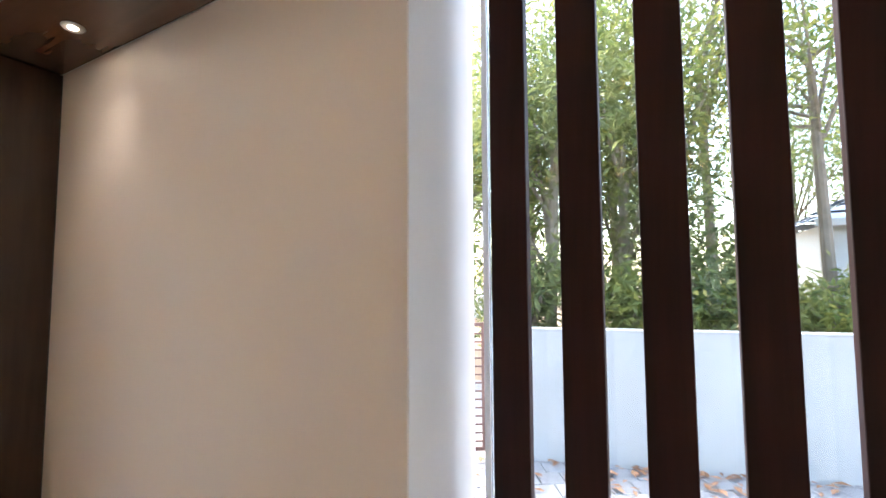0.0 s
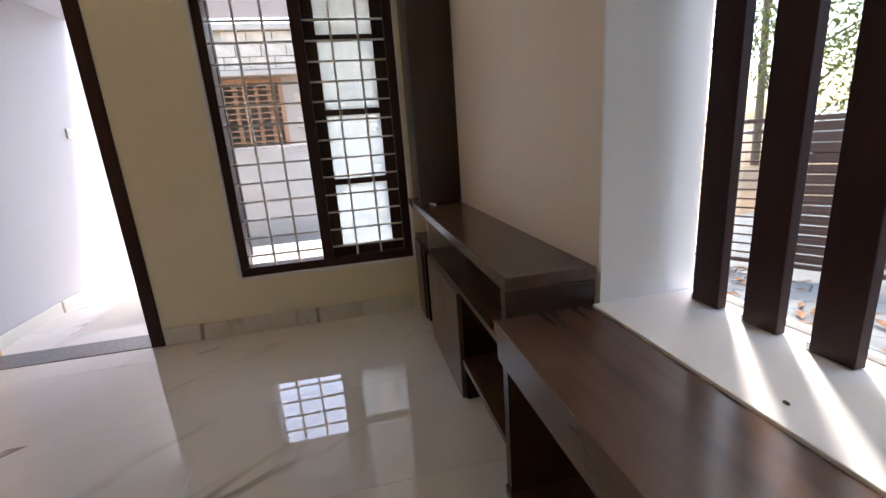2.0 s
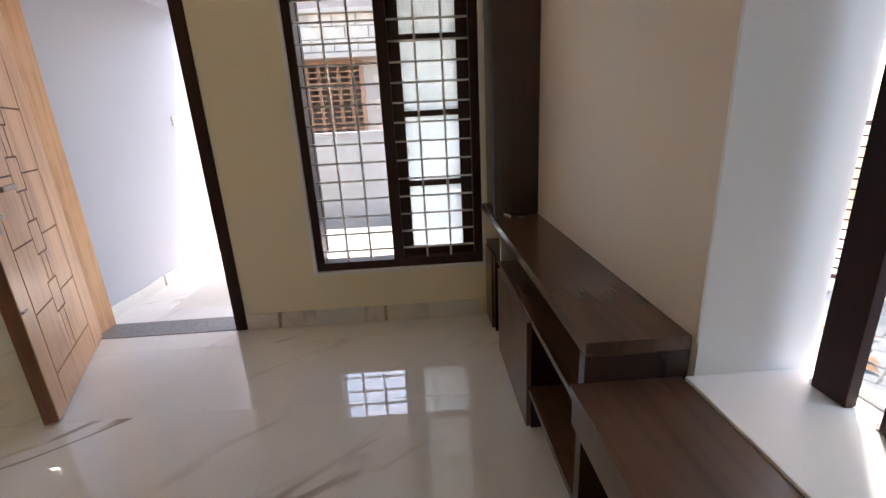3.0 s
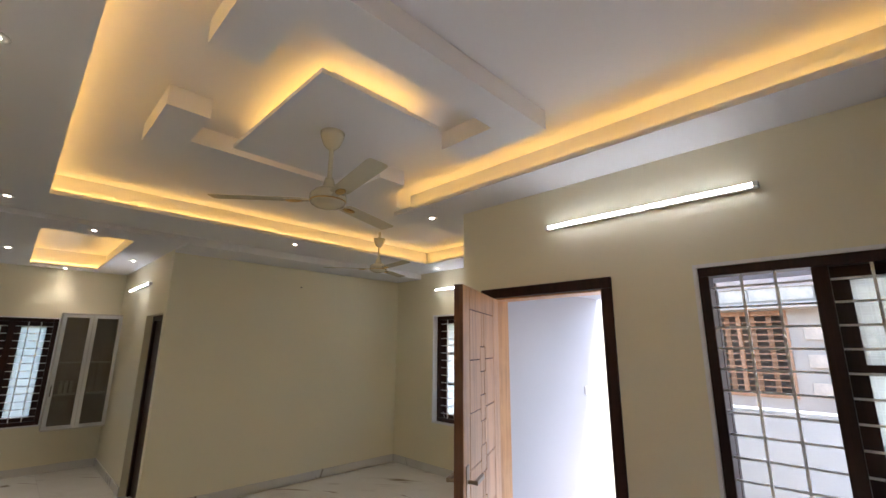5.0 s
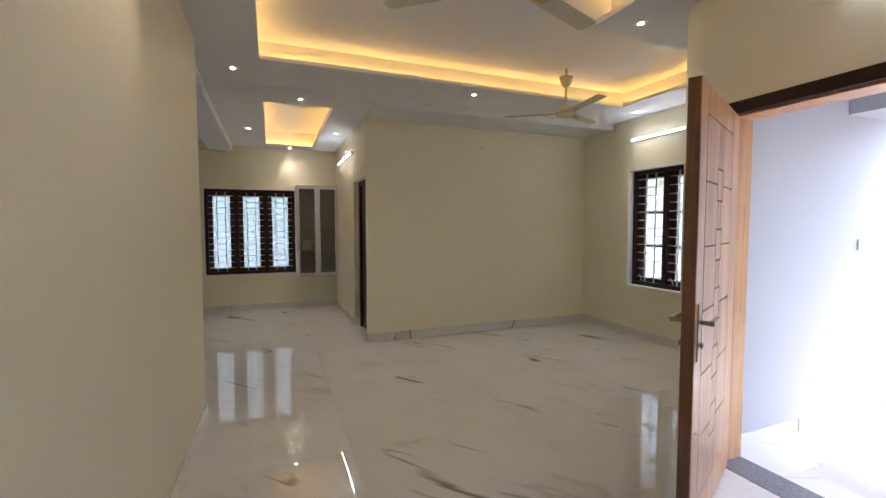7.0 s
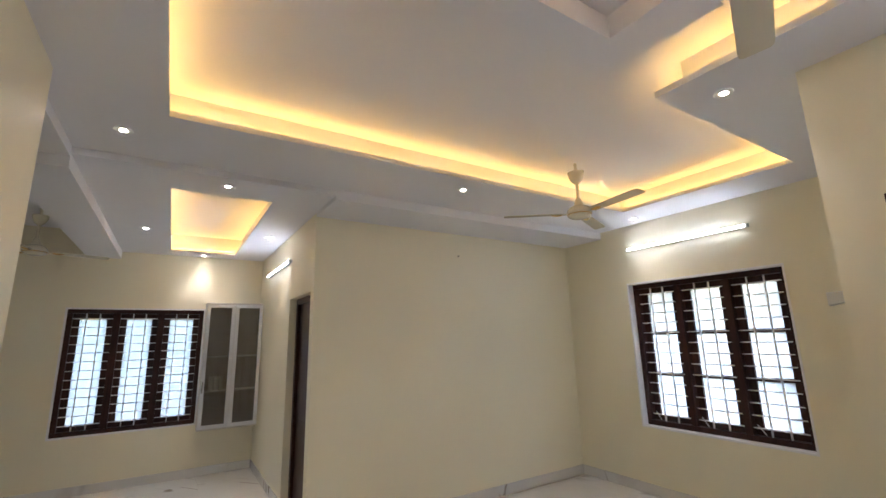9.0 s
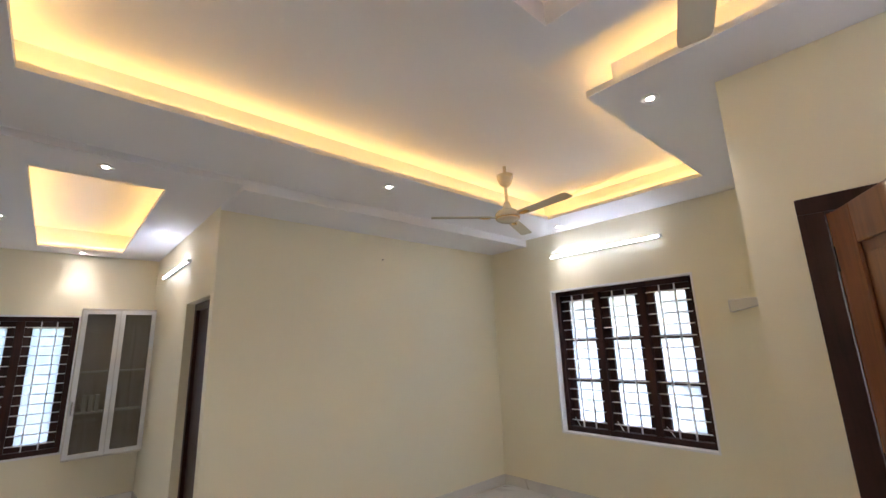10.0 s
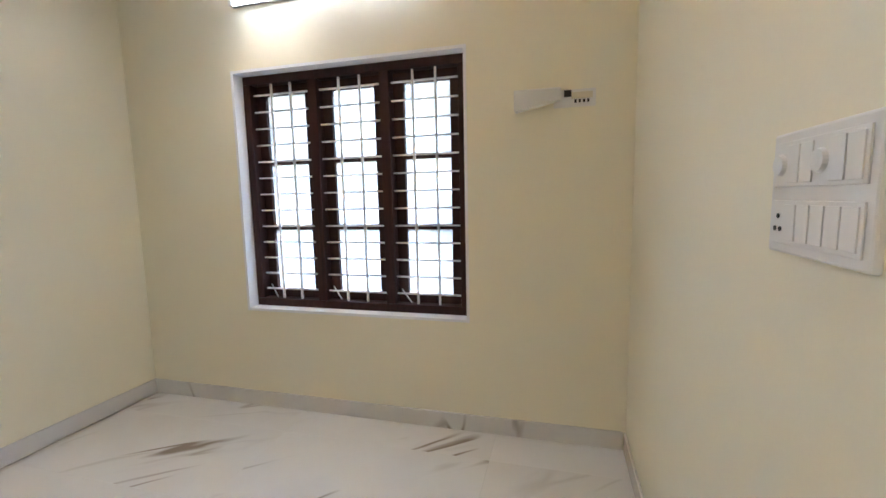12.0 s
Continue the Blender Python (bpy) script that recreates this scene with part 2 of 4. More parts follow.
SPOT = glow("downlight_glow", (1.0, 0.88, 0.72), 12.0)


# ---- builders ----
def link_mesh(name, bm, mat, parent=None, label="", smooth=False):
    me = bpy.data.meshes.new(name)
    bmesh.ops.recalc_face_normals(bm, faces=bm.faces[:])
    bm.to_mesh(me)
    bm.free()
    me.materials.append(mat)
    if smooth:
        for p in me.polygons:
            p.use_smooth = True
    ob = new(name, me)
    if parent:
        ob.parent = parent
    if label:
        ob["label"] = label
    return ob


def part(name, bm, mat, parent, label="", smooth=False, local=False):
    """A mesh under a thing or a part. Its shape is given in the place's own metres, or about its thing if local."""
    if not local:
        up = parent
        while up:
            bmesh.ops.translate(bm, vec=-up.location, verts=bm.verts[:])
            up = up.parent
    return link_mesh(name, bm, mat, parent, label, smooth)


def boxes(*dims, bevel=0.0):
    """A bmesh of boxes, each x0, x1, y0, y1, z0, z1."""
    bm = bmesh.new()
    for x0, x1, y0, y1, z0, z1 in dims:
        bmesh.ops.create_cube(bm, size=1, matrix=Matrix.Translation(((x0 + x1) / 2, (y0 + y1) / 2, (z0 + z1) / 2)) @ Matrix.Diagonal((x1 - x0, y1 - y0, z1 - z0, 1)))
    if bevel:
        bmesh.ops.bevel(bm, geom=bm.edges[:], offset=bevel, segments=2, affect="EDGES", profile=0.5)
    return bm


def rod(a, b, r, seg=8, r2=None):
    bm = bmesh.new()
    a, b = Vector(a), Vector(b)
    m = Matrix.Translation((a + b) / 2) @ (b - a).to_track_quat("Z", "Y").to_matrix().to_4x4()
    bmesh.ops.create_cone(bm, cap_ends=True, segments=seg, radius1=r, radius2=r if r2 is None else r2, depth=(b - a).length, matrix=m)
    return bm


def join(*bms):
    out = bmesh.new()
    for b in bms:
        me = bpy.data.meshes.new("tmp")
        b.to_mesh(me)
        out.from_mesh(me)
        b.free()
        bpy.data.meshes.remove(me)
    return out


def lathe(profile, seg=28, matrix=Matrix()):
    """A turned shape from (radius, z) pairs."""
    bm = bmesh.new()
    rings = [[bm.verts.new(matrix @ Vector((r * math.cos(2 * math.pi * k / seg), r * math.sin(2 * math.pi * k / seg), z))) for k in range(seg)] for r, z in profile]
    for a, b in zip(rings, rings[1:]):
        for k in range(seg):
            bm.faces.new((a[k], a[(k + 1) % seg], b[(k + 1) % seg], b[k]))
    bm.faces.new(rings[0])
    bm.faces.new(rings[-1])
    return bm


def slab(axis, us, vs, solid, w0, w1):
    """A plate of cells between the cuts us and vs, where solid(u, v) holds, from w0 to w1 along the axis."""
    bm = bmesh.new()
    us, vs = sorted(set(us)), sorted(set(vs))
    grid = {(i, j) for i in range(len(us) - 1) for j in range(len(vs) - 1) if solid((us[i] + us[i + 1]) / 2, (vs[j] + vs[j + 1]) / 2)}
    cache = {}

    def vert(i, j, w):
        key = (i, j, w)
        if key not in cache:
            u, v = us[i], vs[j]
            cache[key] = bm.verts.new({"x": (w, u, v), "y": (u, w, v), "z": (u, v, w)}[axis])
        return cache[key]

    for i, j in grid:
        for w in (w0, w1):
            bm.faces.new([vert(a, b, w) for a, b in ((i, j), (i + 1, j), (i + 1, j + 1), (i, j + 1))])
        for di, dj, e in ((-1, 0, ((i, j), (i, j + 1))), (1, 0, ((i + 1, j), (i + 1, j + 1))), (0, -1, ((i, j), (i + 1, j))), (0, 1, ((i, j + 1), (i + 1, j + 1)))):
            if (i + di, j + dj) not in grid:
                bm.faces.new([vert(*e[0], w0), vert(*e[1], w0), vert(*e[1], w1), vert(*e[0], w1)])
    return bm


def wall(name, axis, u0, u1, z0, z1, w0, w1, mat, openings=(), label=""):
    us = [u0, u1] + [u for o in openings for u in o[:2]]
    vs = [z0, z1] + [v for o in openings for v in o[2:]]
    bm = slab(axis, us, vs, lambda u, v: not any(a < u < b and c < v < d for a, b, c, d in openings), w0, w1)
    return tagged(link_mesh(name, bm, mat), label, "wall", kind="structure")


def thing(name, at, label, category, group="", kind=""):
    ob = tagged(new(name), label, category, group, kind)
    ob.location = at
    ob.empty_display_size = 0.1
    return ob


# ---- plan ----
XL, XW, YB, YF = -2.937, 1.858, 6.05, 8.77
YE = 4.57            # end of the west wall
YR = 2.92            # the return wall beside the door
H = 2.965             # the slab
SOFFIT = 2.78
DINE = 2.735
XT = -1.645          # end of the television panel
XS = -1.375           # side wall of the passage
WEST = -6.2
DOOR = (1.702, 2.728, 2.117)
DWIN = (0.230, 1.240, 0.332, 2.118)
WWIN = (3.758, 5.202, 0.655, 2.122)
KWIN = (-3.45, -2.06, 0.615, 2.03)

wall("wall_east", "x", 0.0, YR, -0.02, H, 0.0, 0.2, CREAM, [(DOOR[0], DOOR[1], -1, DOOR[2]), (DWIN[0], DWIN[1], DWIN[2], DWIN[3])], "cream painted wall with the entrance door")
wall("wall_return", "y", 0.2, 2.0, -0.6, H, YR - 0.2, YR - 0.004, CREAM, label="cream painted return wall beside the entrance")
wall("wall_window", "x", YR - 0.2, YB + 0.2, -0.6, H, XW, XW + 0.2, CREAM, [WWIN], "cream painted wall with a three-light window")
wall("wall_back", "y", XS, XW, -0.02, H, YB, YB + 0.088, CREAM, label="plain cream painted wall")
wall("wall_passage", "x", YB + 0.088, YF, -0.02, H, XS, XS + 0.2, CREAM, [(6.15, 6.955, -1, 2.03)], "cream painted passage wall with a dark doorway")
wall("wall_dining", "y", WEST, XS + 0.2, -0.02, H, YF, YF + 0.2, CREAM, [KWIN], "cream painted wall with a window")
wall("wall_west", "x", -0.25, YE, -0.02, H, XL - 0.2, XL, CREAM, label="cream painted wall")
wall("wall_far_west", "x", YE - 0.2, YF, -0.02, H, WEST - 0.2, WEST, CREAM, label="cream painted wall")
wall("wall_hall", "y", WEST, XL - 0.2, -0.02, H, YE - 0.2, YE, CREAM, label="cream painted wall")
wall("wall_south", "y", XL, 0.2, -0.6, H, -0.27, -0.006, WHITE, [(-2.90, XT, 0.607, 2.45)], "white wall with a slatted opening")
wall("wall_store", "x", YB + 0.2, YF, -0.02, H, 0.2, 0.4, CREAM, label="plain wall of the next room")

# ceiling
C_W, C_E, C_N, C_S, C_X, C_J = -2.51, -0.375, 4.80, 0.35, 1.322, 3.387


def in_cove(x, y, g=0.0):
    return (C_W - g < x < C_E + g and C_S - g < y < C_N + g) or (C_E - 1 < x < C_X + g and C_J - g < y < C_N + g)


def ceiling_piece(name, bm, label):
    return tagged(link_mesh(name, bm, CEIL), label, "ceiling", kind="structure")


ceiling_piece("ceiling_slab", boxes((WEST - 0.2, 2.0, -0.27, YF + 0.2, H, H + 0.15)), "white upper ceiling")
for g, z0, z1, nm in ((0.0, SOFFIT, SOFFIT + 0.035, "ceiling_soffit"), (0.10, SOFFIT + 0.035, H, "ceiling_upstand")):
    ceiling_piece(nm, slab("z", [-3.01, C_W - g, C_E + g, C_X + g, XW], [-0.006, C_S - g, C_J - g, C_N + g, 5.49],
                           lambda x, y: not in_cove(x, y, g), z0, z1), "white gypsum ceiling border with a lit cove")
ceiling_piece("ceiling_beam", boxes((XS, XW, 5.49, YB, 2.70, H)), "white ceiling drop along the blank wall")
D_W, D_E, D_S, D_N = -2.50, -1.78, 5.92, 8.46
for g, z0, z1, nm in ((0.0, DINE, DINE + 0.03, "ceiling_dining"), (0.08, DINE + 0.03, H, "ceiling_dining_upstand")):
    ceiling_piece(nm, slab("z", [-3.01, D_W - g, D_E + g, XS], [5.49, D_S - g, D_N + g, YF],
                           lambda x, y: not (D_W - g < x < D_E + g and D_S - g < y < D_N + g), z0, z1), "white gypsum ceiling with a small lit cove")
ceiling_piece("ceiling_hall_beam", boxes((-3.34, -3.01, 5.49, YF, 2.645, H)), "white ceiling beam")
ceiling_piece("ceiling_hall", boxes((WEST, -3.01, YE, 5.49, 2.715, H)), "white ceiling of the side hall")
# panels hung within the cove
U_W, U_E, U_N, U_S, U_Z = -2.19, -0.668, 3.47, 1.71, 2.85
for nm, y0, y1, yi in (("ceiling_panel_north", 3.27, U_N, 2.91), ("ceiling_panel_south", U_S, 1.91, 2.294)):
    lo, hi = min(y0, yi), max(y1, yi)
    ceiling_piece(nm, slab("z", [U_W, U_W + 0.2, U_E - 0.22, U_E], [lo, y0, y1, hi],
                           lambda x, y: y0 < y < y1 or x < U_W + 0.2 or x > U_E - 0.22, U_Z, H - 0.003), "white U-shaped drop panel")
ceiling_piece("ceiling_panel_middle", slab("z", [-1.793, -1.09], [2.115, 3.147], lambda x, y: True, 2.835, 2.858), "white rectangular drop panel round the fan")
ceiling_piece("ceiling_panel_core", boxes((-1.67, -1.21, 2.24, 3.02, 2.858, H - 0.003)), "white core above the drop panel")


def led(name, *b, mat=WARM_LED):
    return tagged(link_mesh(name, boxes(*b), mat), "warm yellow light strip hidden in the ceiling cove", "light strip", "cove light strips")


zl = SOFFIT + 0.036
led("led_strip", (C_W - 0.09, C_W - 0.075, C_S, C_N, zl, zl + 0.01))
led("led_strip", (C_W, C_X, C_N + 0.075, C_N + 0.09, zl, zl + 0.01))
led("led_strip", (C_X + 0.075, C_X + 0.09, C_J, C_N, zl, zl + 0.01))
led("led_strip", (C_E + 0.09, C_X, C_J - 0.09, C_J - 0.075, zl, zl + 0.01))
led("led_strip", (C_E + 0.075, C_E + 0.09, C_S, C_J - 0.1, zl, zl + 0.01))
led("led_strip", (-1.69, -1.675, 2.22, 3.04, 2.859, 2.869))
led("led_strip", (-1.67, -1.21, 2.22, 2.235, 2.859, 2.869))
led("led_strip", (-1.205, -1.19, 2.22, 3.04, 2.859, 2.869), mat=DIM_LED)
led("led_strip", (-1.67, -1.21, 3.025, 3.04, 2.859, 2.869), mat=DIM_LED)
zd = DINE + 0.031
led("led_strip", (D_W - 0.07, D_W - 0.055, D_S, D_N, zd, zd + 0.01))
led("led_strip", (D_E + 0.055, D_E + 0.07, D_S, D_N, zd, zd + 0.01))
led("led_strip", (D_W, D_E, D_N + 0.055, D_N + 0.07, zd, zd + 0.01))


# ---- floor ----
floor = tagged(link_mesh("floor", boxes((WEST, XW, -0.006, YF, -0.10, -0.0065)), GROUT), "glossy marble tile floor", "floor", kind="structure")
porch = tagged(link_mesh("porch_floor", boxes((0.2, 2.6, -0.4, YR - 0.2, -0.14, -0.0265)), GROUT), "marble tiled entrance porch", "floor", kind="structure")


def lay_tiles(parent, x0, x1, y0, y1, z, tw, th, inside):
    """Tiles of tw by th in straight courses; cut tiles at the edges. Each is an object of its own."""
    shared = {}
    nx, ny = math.ceil((x1 - x0) / tw), math.ceil((y1 - y0) / th)
    for i in range(nx):
        for j in range(ny):
            a, c = x0 + i * tw, y0 + j * th
            b, d = min(a + tw, x1), min(c + th, y1)
            if not inside((a + b) / 2, (c + d) / 2):
                continue
            key = (round(b - a, 4), round(d - c, 4))
            if key not in shared:
                w, h, g, e = key[0] / 2 - 0.0003, key[1] / 2 - 0.0003, 0.0006, 0.006
                bm = bmesh.new()
                lo = [bm.verts.new((sx * w, sy * h, -e)) for sx, sy in ((-1, -1), (1, -1), (1, 1), (-1, 1))]
                mid = [bm.verts.new((sx * w, sy * h, -g * 0.6)) for sx, sy in ((-1, -1), (1, -1), (1, 1), (-1, 1))]
                up = [bm.verts.new((sx * (w - g), sy * (h - g), 0)) for sx, sy in ((-1, -1), (1, -1), (1, 1), (-1, 1))]
                bm.faces.new(up)
                for p, q in ((lo, mid), (mid, up)):
                    for k in range(4):
                        bm.faces.new((p[k], p[(k + 1) % 4], q[(k + 1) % 4], q[k]))
                me = bpy.data.meshes.new("tile")
                bm.to_mesh(me)
                bm.free()
                me.materials.append(TILE)
                shared[key] = me
            ob = new("tile", shared[key])
            ob.parent, ob.location = parent, ((a + b) / 2, (c + d) / 2, z)


# ---- outside ----
GROUND = -0.45
PAVE = material("paving", (0.29, 0.29, 0.285), 0.75, vary=0.25, scale=4, bump=0.2, bump_scale=40)
SOIL = material("soil", (0.30, 0.20, 0.12), 0.9, vary=0.3, scale=2, bump=0.4, bump_scale=20)
ground = tagged(link_mesh("ground", boxes((-400, 400, -400, 400, GROUND - 0.2, GROUND - 0.03)), SOIL), "bare reddish earth ground", "ground", kind="structure")

# ---- skirting, thresholds, porch ----
def skirting(name, *b):
    return tagged(link_mesh(name, boxes(*b, bevel=0.002), SKIRT), "marble skirting along the wall foot", "skirting", kind="structure")


SK = 0.012
skirting("baseboard_back", (XS, XW, YB - SK, YB - 0.001, 0.001, 0.10))
skirting("baseboard_window", (XW - SK, XW - 0.001, YR + SK, YB - SK, 0.001, 0.10))
skirting("baseboard_return", (0.0, XW - SK, YR - 0.003, YR + SK - 0.003, 0.001, 0.10))
skirting("baseboard_east", (-SK, -0.001, DOOR[1] + 0.004, YR - 0.004, 0.001, 0.10))
skirting("baseboard_east_window", (-SK, -0.001, 0.262, DOOR[0] - 0.004, 0.001, 0.10))
skirting("baseboard_passage", (XS - SK, XS - 0.001, YB, 6.145, 0.001, 0.10))
skirting("baseboard_passage_end", (XS - SK, XS - 0.001, 6.957, YF - SK, 0.001, 0.10))
skirting("baseboard_dining", (WEST + 0.01, XS - SK, YF - SK, YF - 0.001, 0.001, 0.10))
skirting("baseboard_west", (XL + 0.001, XL + SK, 0.27, YE, 0.001, 0.10))
skirting("baseboard_porch", (0.2, 1.30, YR - 0.22, YR - 0.207, -0.019, 0.085))

tagged(link_mesh("threshold", boxes((-0.004, 0.2, DOOR[0] + 0.06, DOOR[1] - 0.06, -0.02, 0.004), bevel=0.002), GRANITE), "grey granite door threshold", "threshold", kind="structure")
tagged(link_mesh("porch_edge", boxes((1.30, 1.44, -0.4, YR - 0.206, -0.18, -0.014), bevel=0.004), GRANITE), "grey granite edge of the porch floor", "step", kind="structure")
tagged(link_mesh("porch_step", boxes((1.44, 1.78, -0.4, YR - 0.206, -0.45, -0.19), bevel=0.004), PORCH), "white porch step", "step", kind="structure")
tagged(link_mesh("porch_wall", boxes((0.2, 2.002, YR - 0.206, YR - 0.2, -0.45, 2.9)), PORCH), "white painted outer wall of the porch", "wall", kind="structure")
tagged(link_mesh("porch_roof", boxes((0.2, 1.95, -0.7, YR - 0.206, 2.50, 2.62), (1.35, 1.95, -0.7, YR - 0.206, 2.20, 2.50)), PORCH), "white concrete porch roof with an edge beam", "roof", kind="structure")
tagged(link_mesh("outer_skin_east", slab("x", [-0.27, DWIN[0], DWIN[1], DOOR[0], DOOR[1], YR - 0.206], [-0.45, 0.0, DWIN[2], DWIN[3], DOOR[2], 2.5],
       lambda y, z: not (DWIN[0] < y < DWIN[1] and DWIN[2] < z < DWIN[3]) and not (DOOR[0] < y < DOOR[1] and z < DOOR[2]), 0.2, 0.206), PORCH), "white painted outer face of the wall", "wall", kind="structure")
# unseen slab, added to keep direct sun off the floor behind this window
tagged(link_mesh("sun_blocker_window", boxes((2.0, 2.75, WWIN[0] - 0.9, WWIN[1] + 0.3, 2.2, 2.28)), PORCH), "added unseen slab over the window that blocks direct sun", "sunshade", kind="structure")

# ---- television wall ----
panel = tagged(link_mesh("wall_panelling", boxes((XT, -0.352, -0.0055, 0.0, 0.69, 2.15), bevel=0.001), BEIGE), "smooth beige painted panel behind the television ledge", "wall panelling", kind="structure")
unit = thing("tv_unit", (-0.82, 0.1, 0.0), "dark walnut laminate television unit with open shelves", "tv unit")
part("top", boxes((-1.632, -0.004, 0.001, 0.236, 0.667, 0.702), bevel=0.002), LAMINATE, unit)
part("end_panel", boxes((-1.632, -1.598, 0.001, 0.236, 0.10, 0.667), bevel=0.0015), LAMINATE_Z_SHADED, unit)
part("back_board", boxes((-1.58, -0.004, 0.001, 0.012, 0.10, 0.662)), LAMINATE, unit)
part("shelf", boxes((-1.58, -0.004, 0.012, 0.215, 0.465, 0.487), bevel=0.001), LAMINATE, unit)
part("bottom_board", boxes((-1.58, -1.06, 0.012, 0.218, 0.17, 0.195), bevel=0.001), LAMINATE, unit, "floating bottom board with a paler edge")
part("divider", boxes((-0.43, -0.41, 0.012, 0.205, 0.487, 0.662)), ALU, unit, "pale divider in the upper shelf")
base = part("base_cabinet", boxes((-1.055, -1.035, 0.012, 0.205, 0.004, 0.465), (-0.47, -0.45, 0.012, 0.205, 0.004, 0.465), (-0.25, -0.23, 0.012, 0.205, 0.004, 0.465), (-1.035, -0.47, 0.012, 0.205, 0.004, 0.03)), LAMINATE_Z_SHADED, unit)
door = part("cabinet_door", boxes((-1.055, -0.45, 0.206, 0.224, 0.012, 0.46), bevel=0.0015), CABDOOR, unit, "lighter brown cabinet door")
part("side_door", boxes((-0.225, -0.006, 0.206, 0.222, 0.012, 0.46), bevel=0.0015), CABDOOR, unit, "narrow lighter brown cabinet door")

tower = thing("tv_surround", (-0.18, 0.1, 0.70), "dark walnut laminate upright and header round the beige panel", "tv surround")
part("upright", boxes((-0.352, -0.004, 0.001, 0.205, 0.705, 2.149), bevel=0.0015), LAMINATE_Z_SHADED, tower)
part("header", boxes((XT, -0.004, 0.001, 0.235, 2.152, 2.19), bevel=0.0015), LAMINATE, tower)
part("front_strip", boxes((-0.372, -0.352, 0.19, 0.222, 0.705, 2.149), bevel=0.001), LAMINATE_Z_SHADED, tower)
part("trim", boxes((-0.352, -0.345, -0.001, 0.003, 0.705, 2.149)), DARK, tower)

bench = thing("window_bench", (-2.3, 0.13, 0.0), "long dark walnut laminate bench under the slatted window", "bench")
part("seat", boxes((XL + 0.004, -1.634, 0.016, 0.268, 0.572, 0.604), bevel=0.002), LAMINATE, bench)
part("apron", boxes((XL + 0.004, -1.634, 0.232, 0.262, 0.50, 0.571), bevel=0.0015), LAMINATE, bench)
part("foot_board", boxes((XL + 0.004, -1.634, 0.004, 0.255, 0.10, 0.13), bevel=0.0015), LAMINATE, bench)
part("plinth", boxes((XL + 0.004, -1.63, 0.03, 0.215, 0.003, 0.10)), DARK, bench)
part("side", boxes((-1.667, -1.635, 0.004, 0.25, 0.131, 0.57), bevel=0.001), LAMINATE_Z_SHADED, bench)
part("far_side", boxes((XL + 0.004, XL + 0.03, 0.004, 0.25, 0.131, 0.57), bevel=0.001), LAMINATE_Z_SHADED, bench)
part("back_lining", boxes((XL + 0.03, -1.66, -0.004, 0.003, 0.131, 0.5)), CREAM, bench)

sill = tagged(link_mesh("window_sill", boxes((XL + 0.004, XT - 0.002, -0.30, 0.016, 0.585, 0.611), bevel=0.002), WHITE), "smooth white window sill", "window sill", kind="structure")
# slats
first = thing("window_slat", (0, 0, 0), "upright dark brown wooden window slat", "window slat", "slats of the front window")
part("post", boxes((-0.037, 0.037, -0.012, 0.012, 0.613, 2.45), bevel=0.002), SLAT, first, local=True)
part("cleat", boxes((0.03, 0.045, -0.02, 0.008, 0.612, 0.626)), ALU, first, "small metal foot bracket", local=True)
first.matrix_basis = pose(-1.748, -0.222, 0)
for k in range(1, 9):
    copy_thing(first, pose(-1.748 - 0.137 * k, -0.222, 0))
# glass behind the slats
pane = thing("front_window", (-2.3, -0.275, 0.61), "frameless glass behind the slats, tinted to dim the outdoors", "window", kind="structure")
g = part("pane", boxes((-2.90, -1.68, -0.283, -0.277, 0.613, 2.45)), DIM_GLASS, pane)
g.visible_shadow = False
part("bead", boxes((-1.68, -1.667, -0.287, -0.272, 0.613, 2.45)), ALU, pane)
part("bead", boxes((-2.90, -1.68, -0.287, -0.272, 0.6115, 0.622)), ALU, pane)
# dead insect on the sill
fly = thing("dry_leaf_crumb", (-2.095, -0.03, 0.612), "small dark dry crumb on the white sill", "crumb")
part("crumb", lathe([(0.001, 0), (0.0038, 0.002), (0.003, 0.005), (0.001, 0.006)], 7, Matrix.Diagonal((1.6, 0.9, 1, 1))), DARK, fly, local=True)
cup = thing("cable_hole_cap", (-0.42, 0.1, 0.70), "small round dark cable cap on the television ledge", "cable cap")
part("cap", lathe([(0.022, 0), (0.022, 0.002), (0.016, 0.003)], 18), DARK, cup, local=True)
wire = thing("cable_end", (-0.40, 0.15, 0.70), "short white cable stub lying on the ledge", "cable")
part("stub", rod((0, 0, 0.006), (0.05, 0.02, 0.008), 0.005), PLASTIC, wire, local=True)


